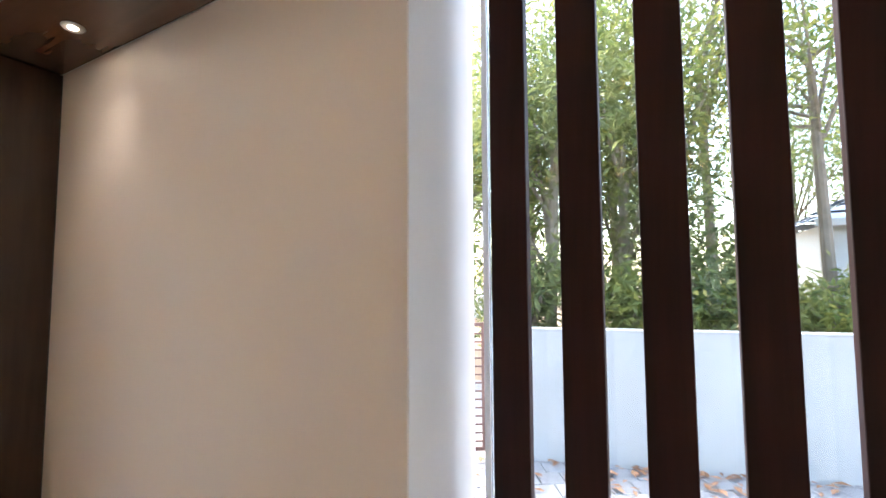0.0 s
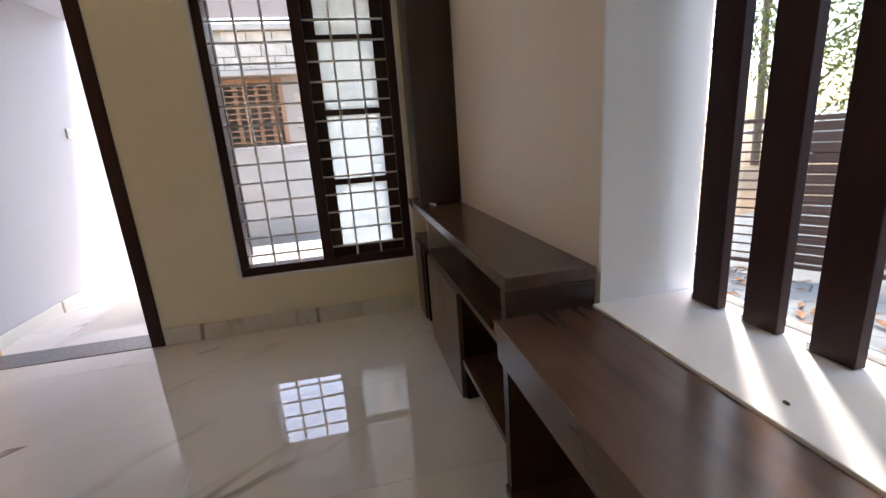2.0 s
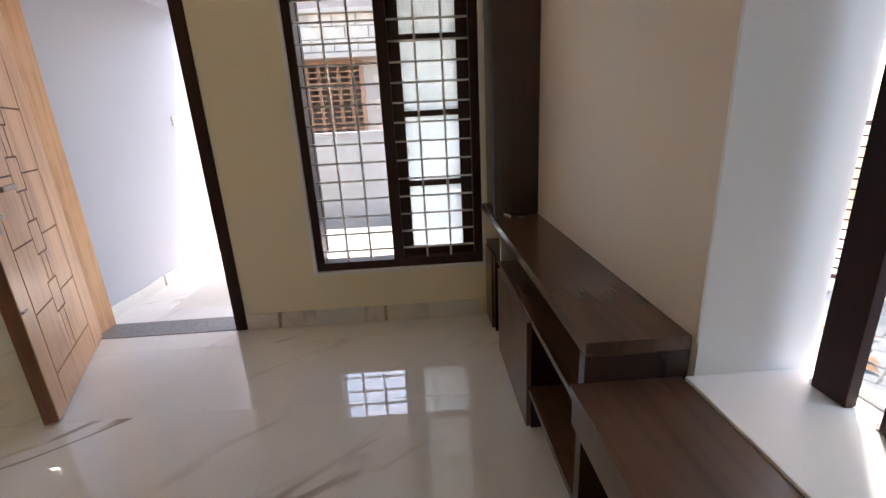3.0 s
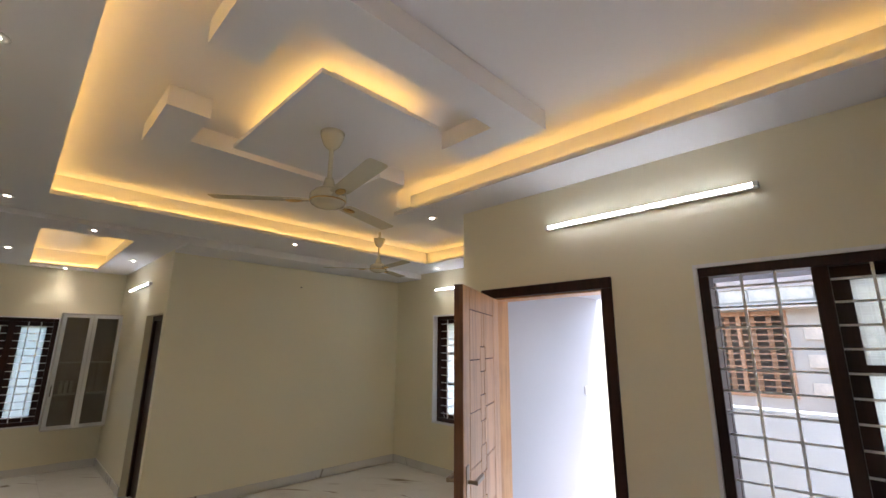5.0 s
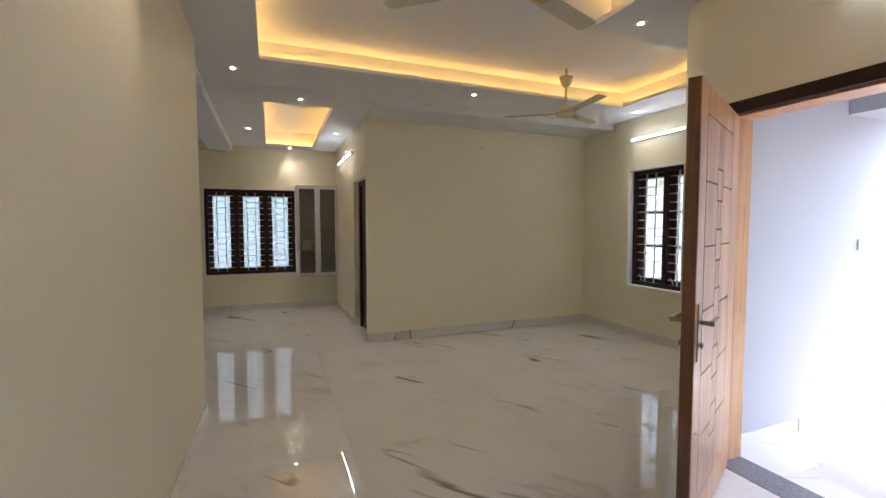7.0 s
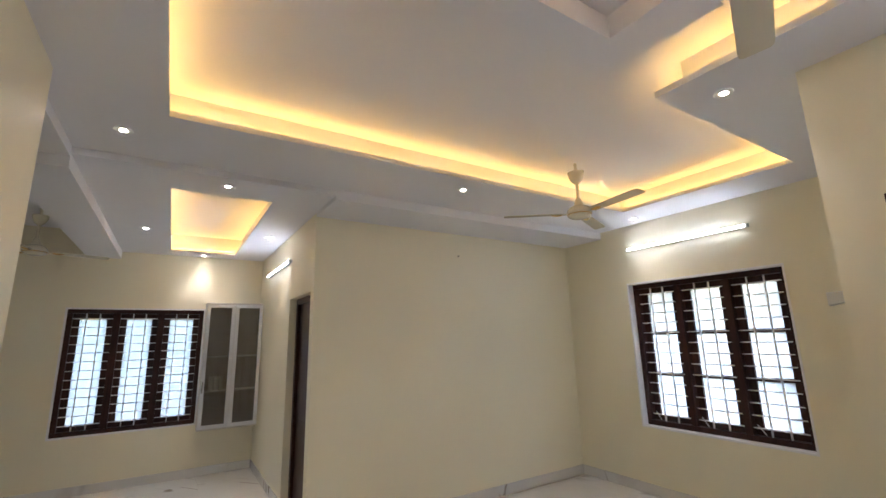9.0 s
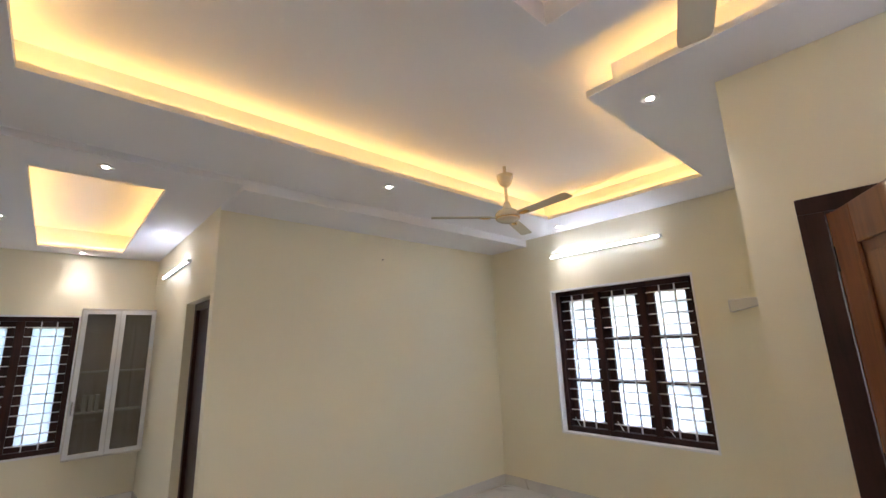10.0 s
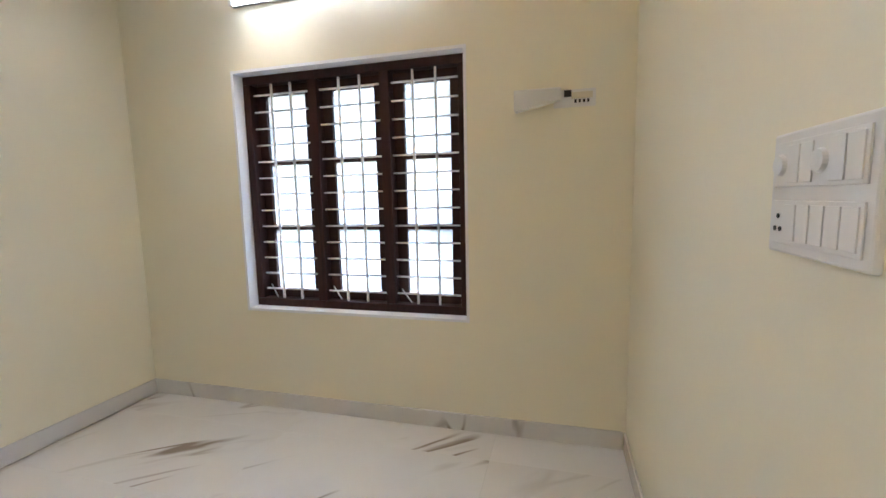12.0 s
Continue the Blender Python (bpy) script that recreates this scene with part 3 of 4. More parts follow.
# ---- windows ----
def grille_window(name, plane, u0, u1, z0, z1, lights, label, depth, rows, axis, sign, bars=2, pattern=True, spacing=0.115):
    """A dark timber window with steel bars. u runs along the wall; sign is the way outdoors. lights: (u0, u1, muntins or None for an open sash)."""
    def bx(a, b, d0, d1, c, d):
        w0, w1 = sorted((plane + sign * d0, plane + sign * d1))
        return (w0, w1, a, b, c, d) if axis == "x" else (a, b, w0, w1, c, d)
    mid = (plane + sign * 0.06, (u0 + u1) / 2, z0) if axis == "x" else ((u0 + u1) / 2, plane + sign * 0.06, z0)
    win = thing(name, mid, label, "window", kind="structure")
    e = 0.013
    trim = part("trim", boxes(bx(u0 - e, u1 + e, -0.003, depth, z0 - e, z0 + 0.004), bx(u0 - e, u1 + e, -0.003, depth, z1 - 0.004, z1 + e),
                              bx(u0 - e, u0 + 0.004, -0.003, depth, z0 + 0.004, z1 - 0.004), bx(u1 - 0.004, u1 + e, -0.003, depth, z0 + 0.004, z1 - 0.004)), WHITE, win, "white plaster edge")
    f = 0.052
    frame_ob = part("window_frame", boxes(bx(u0, u1, depth, depth + 0.10, z0, z0 + f), bx(u0, u1, depth, depth + 0.10, z1 - f, z1), bevel=0.004), FRAME, win)
    for a, b in ((u0, u0 + f), (u1 - f, u1)):
        part("jamb", boxes(bx(a, b, depth, depth + 0.10, z0 + f, z1 - f), bevel=0.004), FRAME, win)
    for (a0, a1, m0), (b0, b1, m1) in zip(lights, lights[1:]):
        part("mullion", boxes(bx(a1, b0, depth, depth + 0.10, z0 + f, z1 - f), bevel=0.004), FRAME, win)
    zb, zt = z0 + f, z1 - f
    for a, b, muntins in lights:
        if muntins is not None:
            s = 0.062
            sash = part("sash", boxes(bx(a, a + s, depth + 0.07, depth + 0.115, zb, zt), bx(b - s, b, depth + 0.07, depth + 0.115, zb, zt),
                                      bx(a + s, b - s, depth + 0.07, depth + 0.115, zb, zb + s * 0.75), bx(a + s, b - s, depth + 0.07, depth + 0.115, zt - s, zt)), FRAME, win)
            n = muntins + 1
            step = (zt - s - zb - s * 0.75) / n
            for k in range(n):
                c = zb + s * 0.75 + k * step
                gl = part("pane", boxes(bx(a + s, b - s, depth + 0.09, depth + 0.094, c + (0.016 if k else 0), c + step - (0.016 if k < n - 1 else 0))), SHUTTER_GLASS if pattern else FROST, sash)
                gl.visible_shadow = False
                if k:
                    part("muntin", boxes(bx(a + s, b - s, depth + 0.072, depth + 0.112, c - 0.016, c + 0.016)), FRAME, sash)
        for k in range(rows):
            c = zb + 0.06 + k * (zt - zb - 0.12) / (rows - 1)
            part("bar", boxes(bx(a - 0.004, b + 0.004, depth + 0.034, depth + 0.044, c - 0.005, c + 0.005)), STEEL, win)
        for k in range(bars):
            u = a + (b - a) * (k + 1) / (bars + 1)
            part("upright_bar", boxes(bx(u - 0.006, u + 0.006, depth + 0.022, depth + 0.034, zb - 0.004, zt + 0.004)), STEEL, win)
    return win


FROST = glass("frosted_glass", (0.62, 0.66, 0.64), 0.2, frost=0.62)
lw = (WWIN[1] - WWIN[0] - 2 * 0.052 - 2 * 0.06) / 3
a0 = WWIN[0] + 0.052
window_2 = grille_window("window_2", XW, *WWIN, [(a0 + k * (lw + 0.06), a0 + k * (lw + 0.06) + lw, 2) for k in range(3)],
                         "dark brown three-light window with white steel bars", 0.08, 13, "x", 1)
for k in range(3):
    u = a0 + k * (lw + 0.06)
    part("stay", rod((XW + 0.09, u + lw - 0.10, 0.72), (XW + 0.14, u + lw - 0.02, 0.79), 0.004), STEEL, window_2, "small steel window stay")
window_1 = grille_window("window_1", 0.0, *DWIN, [(DWIN[0] + 0.052, 0.712, 3), (0.772, DWIN[1] - 0.052, None)],
                         "tall dark brown window with white steel bars and one open sash", 0.025, 16, "x", 1)
sash = part("open_sash", boxes((0.215, 0.255, 1.205, 1.27, 0.40, 2.055), (0.215, 0.255, 1.56, 1.625, 0.40, 2.055), (0.215, 0.255, 1.27, 1.56, 0.40, 0.47), (0.215, 0.255, 1.27, 1.56, 1.985, 2.055)), FRAME, window_1, "sash swung outwards")
gl = part("pane", boxes((0.233, 0.237, 1.27, 1.56, 0.47, 1.985)), GLASS, sash)
gl.visible_shadow = False
lk = (KWIN[1] - KWIN[0] - 2 * 0.052 - 2 * 0.07) / 3
k0 = KWIN[0] + 0.052
grille_window("window_3", YF, *KWIN, [(k0 + k * (lk + 0.07), k0 + k * (lk + 0.07) + lk, 0) for k in range(3)],
              "dark brown three-light dining window with frosted panes", 0.03, 13, "y", 1, pattern=False)

# ---- entrance door ----
jamb = thing("door_1", (0.05, 2.22, 0.0), "dark brown timber door frame", "door frame", kind="structure")
part("jamb", boxes((-0.014, 0.13, DOOR[0], DOOR[0] + 0.068, 0.0, DOOR[2] - 0.068), bevel=0.004), FRAME, jamb)
part("jamb", boxes((-0.014, 0.13, DOOR[1] - 0.085, DOOR[1], 0.0, DOOR[2] - 0.068), bevel=0.004), FRAME, jamb)
part("head", boxes((-0.014, 0.13, DOOR[0], DOOR[1], DOOR[2] - 0.068, DOOR[2]), bevel=0.004), FRAME, jamb)
part("lining", boxes((0.028, 0.20, DOOR[1] - 0.097, DOOR[1] - 0.0855, 0.005, DOOR[2] - 0.072), bevel=0.002), TEAK, jamb, "pale teak lining of the jamb")
part("lining", boxes((0.028, 0.20, DOOR[0] + 0.07, DOOR[1] - 0.099, DOOR[2] - 0.080, DOOR[2] - 0.0685), bevel=0.002), TEAK, jamb, "pale teak lining of the head")

leaf = thing("entrance_door", (0, 0, 0), "open teak entrance door with carved geometric grooves", "door")
LW, LH, LT = 0.862, 2.03, 0.038
part("core", boxes((-0.04, LW, 0.004, LT - 0.012, 0.008, LH)), GROOVE, leaf, local=True)
# carved outer face, at y = 0 and outwards


def face(u0, u1, z0, z1, mat=TEAK):
    part("panel", boxes((u0, u1, -0.003, 0.0045, z0, z1), bevel=0.0012), mat, leaf, local=True)


gp, U0, U1, UM = 0.004, 0.14, 0.735, 0.4375
face(-0.04, U0 - gp, 0.008, LH)
face(U1 + gp, LW, 0.008, LH)
face(U0 + gp, U1 - gp, 0.008, 0.166)
face(U0 + gp, U1 - gp, LH - 0.126, LH)
zs = [0.17 + (LH - 0.30) * k / 6 for k in range(7)]
for k in range(6):
    c, d = zs[k] + gp, zs[k + 1] - gp
    lo, hi = (c if k == 0 else c + 0.075), (d if k == 5 else d - 0.075)
    for side in (-1, 1):  # a panel on either side, notched round the small squares
        cuts = sorted((UM + side * (U1 - UM - gp), UM + side * (0.062 + gp), UM + side * (0.031 + gp)))
        part("panel", slab("y", cuts, [c, lo, hi, d], lambda u, z: abs(u - UM) > 0.062 + gp or lo < z < hi, -0.003, 0.0045), TEAK, leaf, local=True)
    face(UM - 0.031 + gp, UM + 0.031 - gp, lo, hi)
    if k:
        face(UM - 0.062 + gp, UM + 0.062 - gp, zs[k] - 0.075 + gp, zs[k] + 0.075 - gp)
# panelled inner face
part("inner_board", boxes((-0.04, LW, LT - 0.012, LT - 0.002, 0.008, LH)), TEAK_DARK, leaf, "dark varnished inner face", local=True)
for u0, u1, z0, z1 in ((-0.04, 0.13, 0.008, LH), (LW - 0.13, LW, 0.008, LH), (0.13, LW - 0.13, 0.008, 0.22), (0.13, LW - 0.13, 0.62, 0.78), (0.13, LW - 0.13, LH - 0.15, LH)):
    part("rail", boxes((u0, u1, LT - 0.002, LT + 0.012, z0, z1), bevel=0.004), TEAK_DARK, leaf, local=True)
for z0, z1 in ((0.26, 0.58), (0.82, LH - 0.19)):
    part("field", boxes((0.17, LW - 0.17, LT - 0.002, LT + 0.007, z0, z1), bevel=0.006), TEAK_DARK, leaf, local=True)
part("edge", boxes((LW, LW + 0.004, 0.0, LT + 0.011, 0.008, LH)), TEAK_DARK, leaf, local=True)
for side, y0, y1, s in (("outer", -0.009, -0.003, -1), ("inner", LT + 0.012, LT + 0.018, 1)):
    plate = part("lock_plate", boxes((LW - 0.085, LW - 0.035, y0, y1, 0.83, 1.08), bevel=0.002), BRASS, leaf, "antique brass lock plate", local=True)
    y = y1 if s > 0 else y0
    part("lever", join(rod((LW - 0.06, y, 1.0), (LW - 0.06, y + s * 0.045, 1.0), 0.01), boxes((LW - 0.19, LW - 0.05, min(y + s * 0.035, y + s * 0.055), max(y + s * 0.035, y + s * 0.055), 0.99, 1.012), bevel=0.004)), BRASS, plate, local=True)
    part("knob", lathe([(0.004, 0), (0.013, 0.004), (0.016, 0.012), (0.01, 0.018)], 14, Matrix.Translation((LW - 0.06, y, 0.9)) @ Matrix.Rotation(radians(90 * s * -1), 4, "X")), CHROME, plate, local=True)
for z in (0.25, 1.05, 1.8):
    part("hinge", rod((-0.046, LT + 0.006, z), (-0.046, LT + 0.006, z + 0.1), 0.007), CHROME, leaf, local=True)
part("bolt", rod((LW - 0.03, -0.012, 0.52), (LW + 0.006, -0.012, 0.52), 0.006), CHROME, leaf, local=True)
# local x runs from the hinge to the lock, local y to the inner face
leaf.matrix_basis = Matrix(((-0.9035, -0.4285, 0, -0.022), (-0.4285, 0.9035, 0, 2.574), (0, 0, 1, 0.004), (0, 0, 0, 1)))

# ---- passage doorway ----
jam2 = thing("door_2", (XS + 0.14, 6.8, 0), "dark doorway frame in the passage wall", "door frame", kind="structure")
part("jamb", boxes((XS + 0.07, XS + 0.196, 6.15, 6.21, 0, 1.97), bevel=0.003), FRAME, jam2)
part("jamb", boxes((XS + 0.07, XS + 0.196, 6.895, 6.955, 0, 1.97), bevel=0.003), FRAME, jam2)
part("head", boxes((XS + 0.07, XS + 0.196, 6.15, 6.955, 1.97, 2.03), bevel=0.003), FRAME, jam2)
d2 = thing("inner_door", (XS + 0.15, 6.8, 0), "closed dark brown door in the passage", "door")
part("leaf", boxes((XS + 0.10, XS + 0.135, 6.213, 6.892, 0.006, 1.966), bevel=0.002), FRAME, d2)
part("field", boxes((XS + 0.094, XS + 0.101, 6.30, 6.80, 0.25, 0.85), bevel=0.003), FRAME, d2)
part("field", boxes((XS + 0.094, XS + 0.101, 6.30, 6.80, 1.0, 1.8), bevel=0.003), FRAME, d2)
part("latch", boxes((XS + 0.075, XS + 0.0995, 6.213, 6.245, 1.80, 1.87), bevel=0.003), ALU, d2)

# ---- glass cabinet ----
cab = thing("wall_cabinet", (-1.72, YF - 0.12, 0.53), "wall cabinet with two smoked glass doors in aluminium frames", "cabinet")
cx0, cx1, cz0, cz1, cy = -2.05, XS - 0.003, 0.577, 2.09, YF - 0.26
CARC = wood("cabinet_body", (0.52, 0.48, 0.43), (0.64, 0.60, 0.55), 0.4, axis=2)
part("body", boxes((cx0, cx0 + 0.016, cy, YF - 0.001, cz0, cz1), (cx1 - 0.016, cx1, cy, YF - 0.001, cz0, cz1), (cx0, cx1, cy, YF - 0.001, cz0 - 0.016, cz0), (cx0, cx1, cy, YF - 0.001, cz1, cz1 + 0.016), (cx0 + 0.016, cx1 - 0.016, YF - 0.012, YF - 0.002, cz0, cz1)), CARC, cab)
for z in (1.0, 1.42):
    part("shelf", boxes((cx0 + 0.017, cx1 - 0.017, cy + 0.03, YF - 0.013, z, z + 0.016)), PLASTIC, cab)
cm = (cx0 + cx1) / 2
for a, b in ((cx0 + 0.003, cm - 0.002), (cm + 0.002, cx1 - 0.003)):
    d = part("glass_door", boxes((a, a + 0.042, cy - 0.02, cy - 0.001, cz0 + 0.004, cz1 - 0.004), (b - 0.042, b, cy - 0.02, cy - 0.001, cz0 + 0.004, cz1 - 0.004),
                                 (a + 0.042, b - 0.042, cy - 0.02, cy - 0.001, cz0 + 0.004, cz0 + 0.046), (a + 0.042, b - 0.042, cy - 0.02, cy - 0.001, cz1 - 0.046, cz1 - 0.004)), ALU, cab)
    gl = part("pane", boxes((a + 0.042, b - 0.042, cy - 0.012, cy - 0.008, cz0 + 0.046, cz1 - 0.046)), SMOKE, d)
part("handle", boxes((cx0 + 0.015, cx0 + 0.028, cy - 0.045, cy - 0.021, 1.0, 1.14), bevel=0.003), CHROME, cab)
for k in range(3):
    bt = thing("white_carton", (cx0 + 0.12 + 0.055 * k, YF - 0.15, 1.017), "narrow white carton on the cabinet shelf", "carton", "cartons in the cabinet")
    part("box", boxes((-0.018, 0.018, -0.05, 0.05, 0, 0.17), bevel=0.002), PLASTIC, bt, local=True)


# ---- lamps ----
def tube_lamp(at, group="tube lamps"):
    """A batten with a glowing tube, 1.2 m long."""
    ob = thing("tube_lamp", at, "lit white tube lamp fixed high on the wall", "tube lamp", group)
    part("batten", boxes((-0.004, 0.022, -0.61, 0.61, -0.016, 0.016), bevel=0.003), PLASTIC, ob, local=True)
    part("diffuser", boxes((-0.014, -0.0045, -0.585, 0.585, -0.011, 0.011), bevel=0.003), TUBE, ob, "glowing white diffuser", local=True)
    for y in (-0.598, 0.598):
        part("cap", boxes((-0.018, 0.0, y - 0.012, y + 0.012, -0.0155, 0.0155), bevel=0.003), PLASTIC, ob, local=True)
    return ob


tube_lamp((-0.0235, 1.515, 2.50))
tube_lamp((XW - 0.0235, 4.55, 2.505))
tube_lamp((XS - 0.0235, 7.53, 2.432))


def downlight(x, y, z, r=1.0):
    ob = thing("downlight", (x, y, z), "small round recessed ceiling downlight, lit", "downlight", "downlights")
    part("rim", lathe([(0.030, -0.001), (0.044, -0.001), (0.046, -0.004), (0.040, -0.008), (0.031, -0.006)], 24, Matrix.Diagonal((r, r, 1, 1))), PLASTIC, ob, local=True, smooth=True)
    part("lens", lathe([(0.031, -0.0015), (0.031, -0.005), (0.012, -0.0065)], 20, Matrix.Diagonal((r, r, 1, 1))), SPOT, ob, "glowing lens", local=True)
    lamp = new("downlight_lamp", bpy.data.lights.new("downlight_lamp", "SPOT"))
    lamp.data.energy, lamp.data.spot_size, lamp.data.spot_blend, lamp.data.shadow_soft_size = (1.3 if r > 0.9 else 0.25), radians(96), 1.0, 0.03
    lamp.data.color = (1.0, 0.90, 0.78)
    lamp.location = (x, y, z - 0.02)
    return ob


for x, y, z in ((-2.77, 2.70, SOFFIT), (-2.728, 5.09, SOFFIT), (-0.475, 5.0, SOFFIT), (-0.119, 3.18, SOFFIT), (1.632, 4.89, SOFFIT),
                (-2.139, 5.665, DINE), (-2.711, 7.316, DINE), (-1.57, 7.222, DINE), (-2.129, 8.613, DINE), (-0.704, 0.11, 2.152)):
    downlight(x, y, z, 0.55 if z < 2.5 else 1.0)


# ---- fans ----
def fan(x, y, top, drop, angle, stem=0.0):
    """A three-blade ceiling fan. The origin is the middle of the motor."""
    hub = top - drop
    ob = thing("ceiling_fan", (x, y, hub), "ivory three-blade ceiling fan with gold trim, at rest", "ceiling fan", "ceiling fans")
    part("canopy", lathe([(0.02, drop - 0.10), (0.045, drop - 0.075), (0.062, drop - 0.03), (0.066, drop - 0.002)], 24), IVORY, ob, local=True, smooth=True)
    part("rod", rod((0, 0, 0.06), (0, 0, drop + stem - (0.08 if stem == 0 else 0.0)), 0.0125, 14), IVORY, ob, local=True)
    part("collar", lathe([(0.022, 0.115), (0.026, 0.10), (0.034, 0.07), (0.05, 0.05)], 24), IVORY, ob, local=True, smooth=True)
    part("motor", lathe([(0.045, 0.055), (0.074, 0.044), (0.094, 0.022), (0.098, 0.0), (0.095, -0.012)], 36), IVORY, ob, local=True, smooth=True)
    part("ring", lathe([(0.0935, -0.012), (0.095, -0.0155), (0.0935, -0.019)], 36), GOLD, ob, "thin gold ring", local=True)
    part("cover", lathe([(0.092, -0.019), (0.086, -0.030), (0.070, -0.037), (0.067, -0.041), (0.040, -0.048), (0.004, -0.050)], 36), IVORY, ob, local=True, smooth=True)
    for k in range(3):
        rot = Matrix.Rotation(radians(angle + 120 * k), 4, "Z") @ Matrix.Rotation(radians(-7), 4, "X")
        bm = bmesh.new()
        outline = [(0.135, -0.038), (0.18, -0.045), (0.56, -0.049), (0.588, -0.046), (0.598, -0.036), (0.598, 0.036), (0.588, 0.046), (0.56, 0.049), (0.18, 0.045), (0.135, 0.038)]
        lo, hi = [bm.verts.new(rot @ Vector((u, v, -0.008))) for u, v in outline], [bm.verts.new(rot @ Vector((u, v, -0.005))) for u, v in outline]
        bm.faces.new(lo), bm.faces.new(hi)
        for i in range(len(outline)):
            j = (i + 1) % len(outline)
            bm.faces.new((lo[i], lo[j], hi[j], hi[i]))
        blade = part("blade", bm, IVORY, ob, local=True)
        arm = boxes((0.075, 0.15, -0.016, 0.016, -0.013, -0.004), (0.135, 0.225, -0.034, 0.034, -0.0125, -0.0085), bevel=0.002)
        bmesh.ops.transform(arm, matrix=rot, verts=arm.verts[:])
        part("bracket", arm, IVORY, ob, local=True)
        cap = lathe([(0.004, -0.022), (0.016, -0.0205), (0.026, -0.016), (0.029, -0.0128)], 20, rot @ Matrix.Translation((0.178, 0, 0)) @ Matrix.Diagonal((1.6, 0.8, 1, 1)))
        part("ornament", cap, GOLD, blade, "gold oval ornament", local=True, smooth=True)
    return ob


fan(-1.475, 2.555, 2.834, 0.384, 140)
fan(0.285, 4.48, H - 0.075, 0.345, 143, 0.075)
fan(-3.62, 7.9, H - 0.07, 0.36, 20, 0.07)

# ---- switches and small fixtures ----
sb = thing("switchboard", (0.275, YR - 0.004, 1.333), "white modular switchboard with two rows of switches", "switchboard")
part("plate", boxes((0.151, 0.399, YR - 0.004, YR + 0.010, 1.243, 1.428), bevel=0.004), PLASTIC, sb)
part("inset", boxes((0.167, 0.383, YR + 0.010, YR + 0.013, 1.258, 1.325), bevel=0.001), PLASTIC, sb)
part("inset", boxes((0.167, 0.383, YR + 0.010, YR + 0.013, 1.345, 1.413), bevel=0.001), PLASTIC, sb)
for r, (z0, z1) in enumerate(((1.265, 1.319), (1.351, 1.407))):
    for k in range(6):
        u = 0.173 + 0.0347 * k
        if r == 0 and k == 5:
            for dz, du in ((0.036, 0.016), (0.016, 0.008), (0.016, 0.024)):
                part("socket_hole", rod((u + du, YR + 0.012, z0 + dz), (u + du, YR + 0.0145, z0 + dz), 0.004), DARK, sb)
        elif r == 1 and k in (2, 5):
            part("regulator", lathe([(0.017, 0), (0.015, 0.006), (0.006, 0.007)], 18, Matrix.Translation((u + 0.017, YR + 0.013, (z0 + z1) / 2)) @ Matrix.Rotation(radians(-90), 4, "X")), PLASTIC, sb, "fan regulator knob")
        else:
            part("switch", boxes((u, u + 0.0305, YR + 0.013, YR + 0.0152, z0, z1), bevel=0.0008), PLASTIC, sb)
db = thing("meter_box", (XW - 0.03, 3.285, 1.820), "white plastic distribution box with an open hinged lid", "distribution box")
part("recess", boxes((XW - 0.008, XW - 0.001, 3.100, 3.300, 1.775, 1.860), bevel=0.002), PLASTIC, db)
lid = boxes((XW - 0.085, XW - 0.008, 3.265, 3.490, 1.760, 1.860), bevel=0.006)
for v in lid.verts:
    if v.co.y < 3.365:  # the lid tapers towards its hinge
        v.co.x += 0.035 if v.co.x < XW - 0.04 else 0
        v.co.z += 0.045 if v.co.z < 1.810 else 0.008
part("lid", lid, PLASTIC, db, "swung-open white lid")
part("breaker", boxes((XW - 0.02, XW - 0.008, 3.215, 3.250, 1.825, 1.855)), DARK, db, "dark breaker")
for k in range(4):
    part("terminal", boxes((XW - 0.014, XW - 0.008, 3.130 + 0.02 * k, 3.140 + 0.02 * k, 1.795, 1.810)), DARK, db)
part("strip", boxes((XW - 0.012, XW - 0.008, 3.115, 3.215, 1.815, 1.845)), IVORY, db)
ps = thing("porch_switch", (1.57, YR - 0.206, 1.28), "small white switch on the porch wall", "switch")
part("plate", boxes((1.53, 1.605, YR - 0.219, YR - 0.2065, 1.24, 1.32), bevel=0.003), PLASTIC, ps)
part("rocker", boxes((1.555, 1.58, YR - 0.224, YR - 0.219, 1.26, 1.30), bevel=0.002), PLASTIC, ps)
st = thing("wall_plug", (-0.001, 2.845, 0.697), "small brown rubber plug set in the wall", "wall plug")
part("plug", lathe([(0.012, 0), (0.011, 0.005), (0.004, 0.007)], 16, Matrix.Rotation(radians(-90), 4, "Y")), GROOVE, st, local=True)
hk = thing("wall_hook", (0.165, YB - 0.001, 2.459), "tiny dark cable point high on the wall", "cable point")
part("stub", join(rod((0, 0, 0), (0, -0.02, -0.004), 0.005), rod((0, -0.02, -0.004), (-0.018, -0.026, -0.008), 0.004)), DARK, hk, local=True)
cb = thing("cable_outlet", (XL + 0.001, 2.265, 2.467), "loose grey cable end sticking out of the wall", "cable")
part("cable", join(rod((0, 0, 0.015), (0.02, 0.008, 0.008), 0.004), rod((0.02, 0.008, 0.008), (0.024, 0.022, -0.02), 0.004), rod((0.0, 0.0, 0.015), (0.002, -0.002, 0.035), 0.006)), GREYP, cb, local=True)

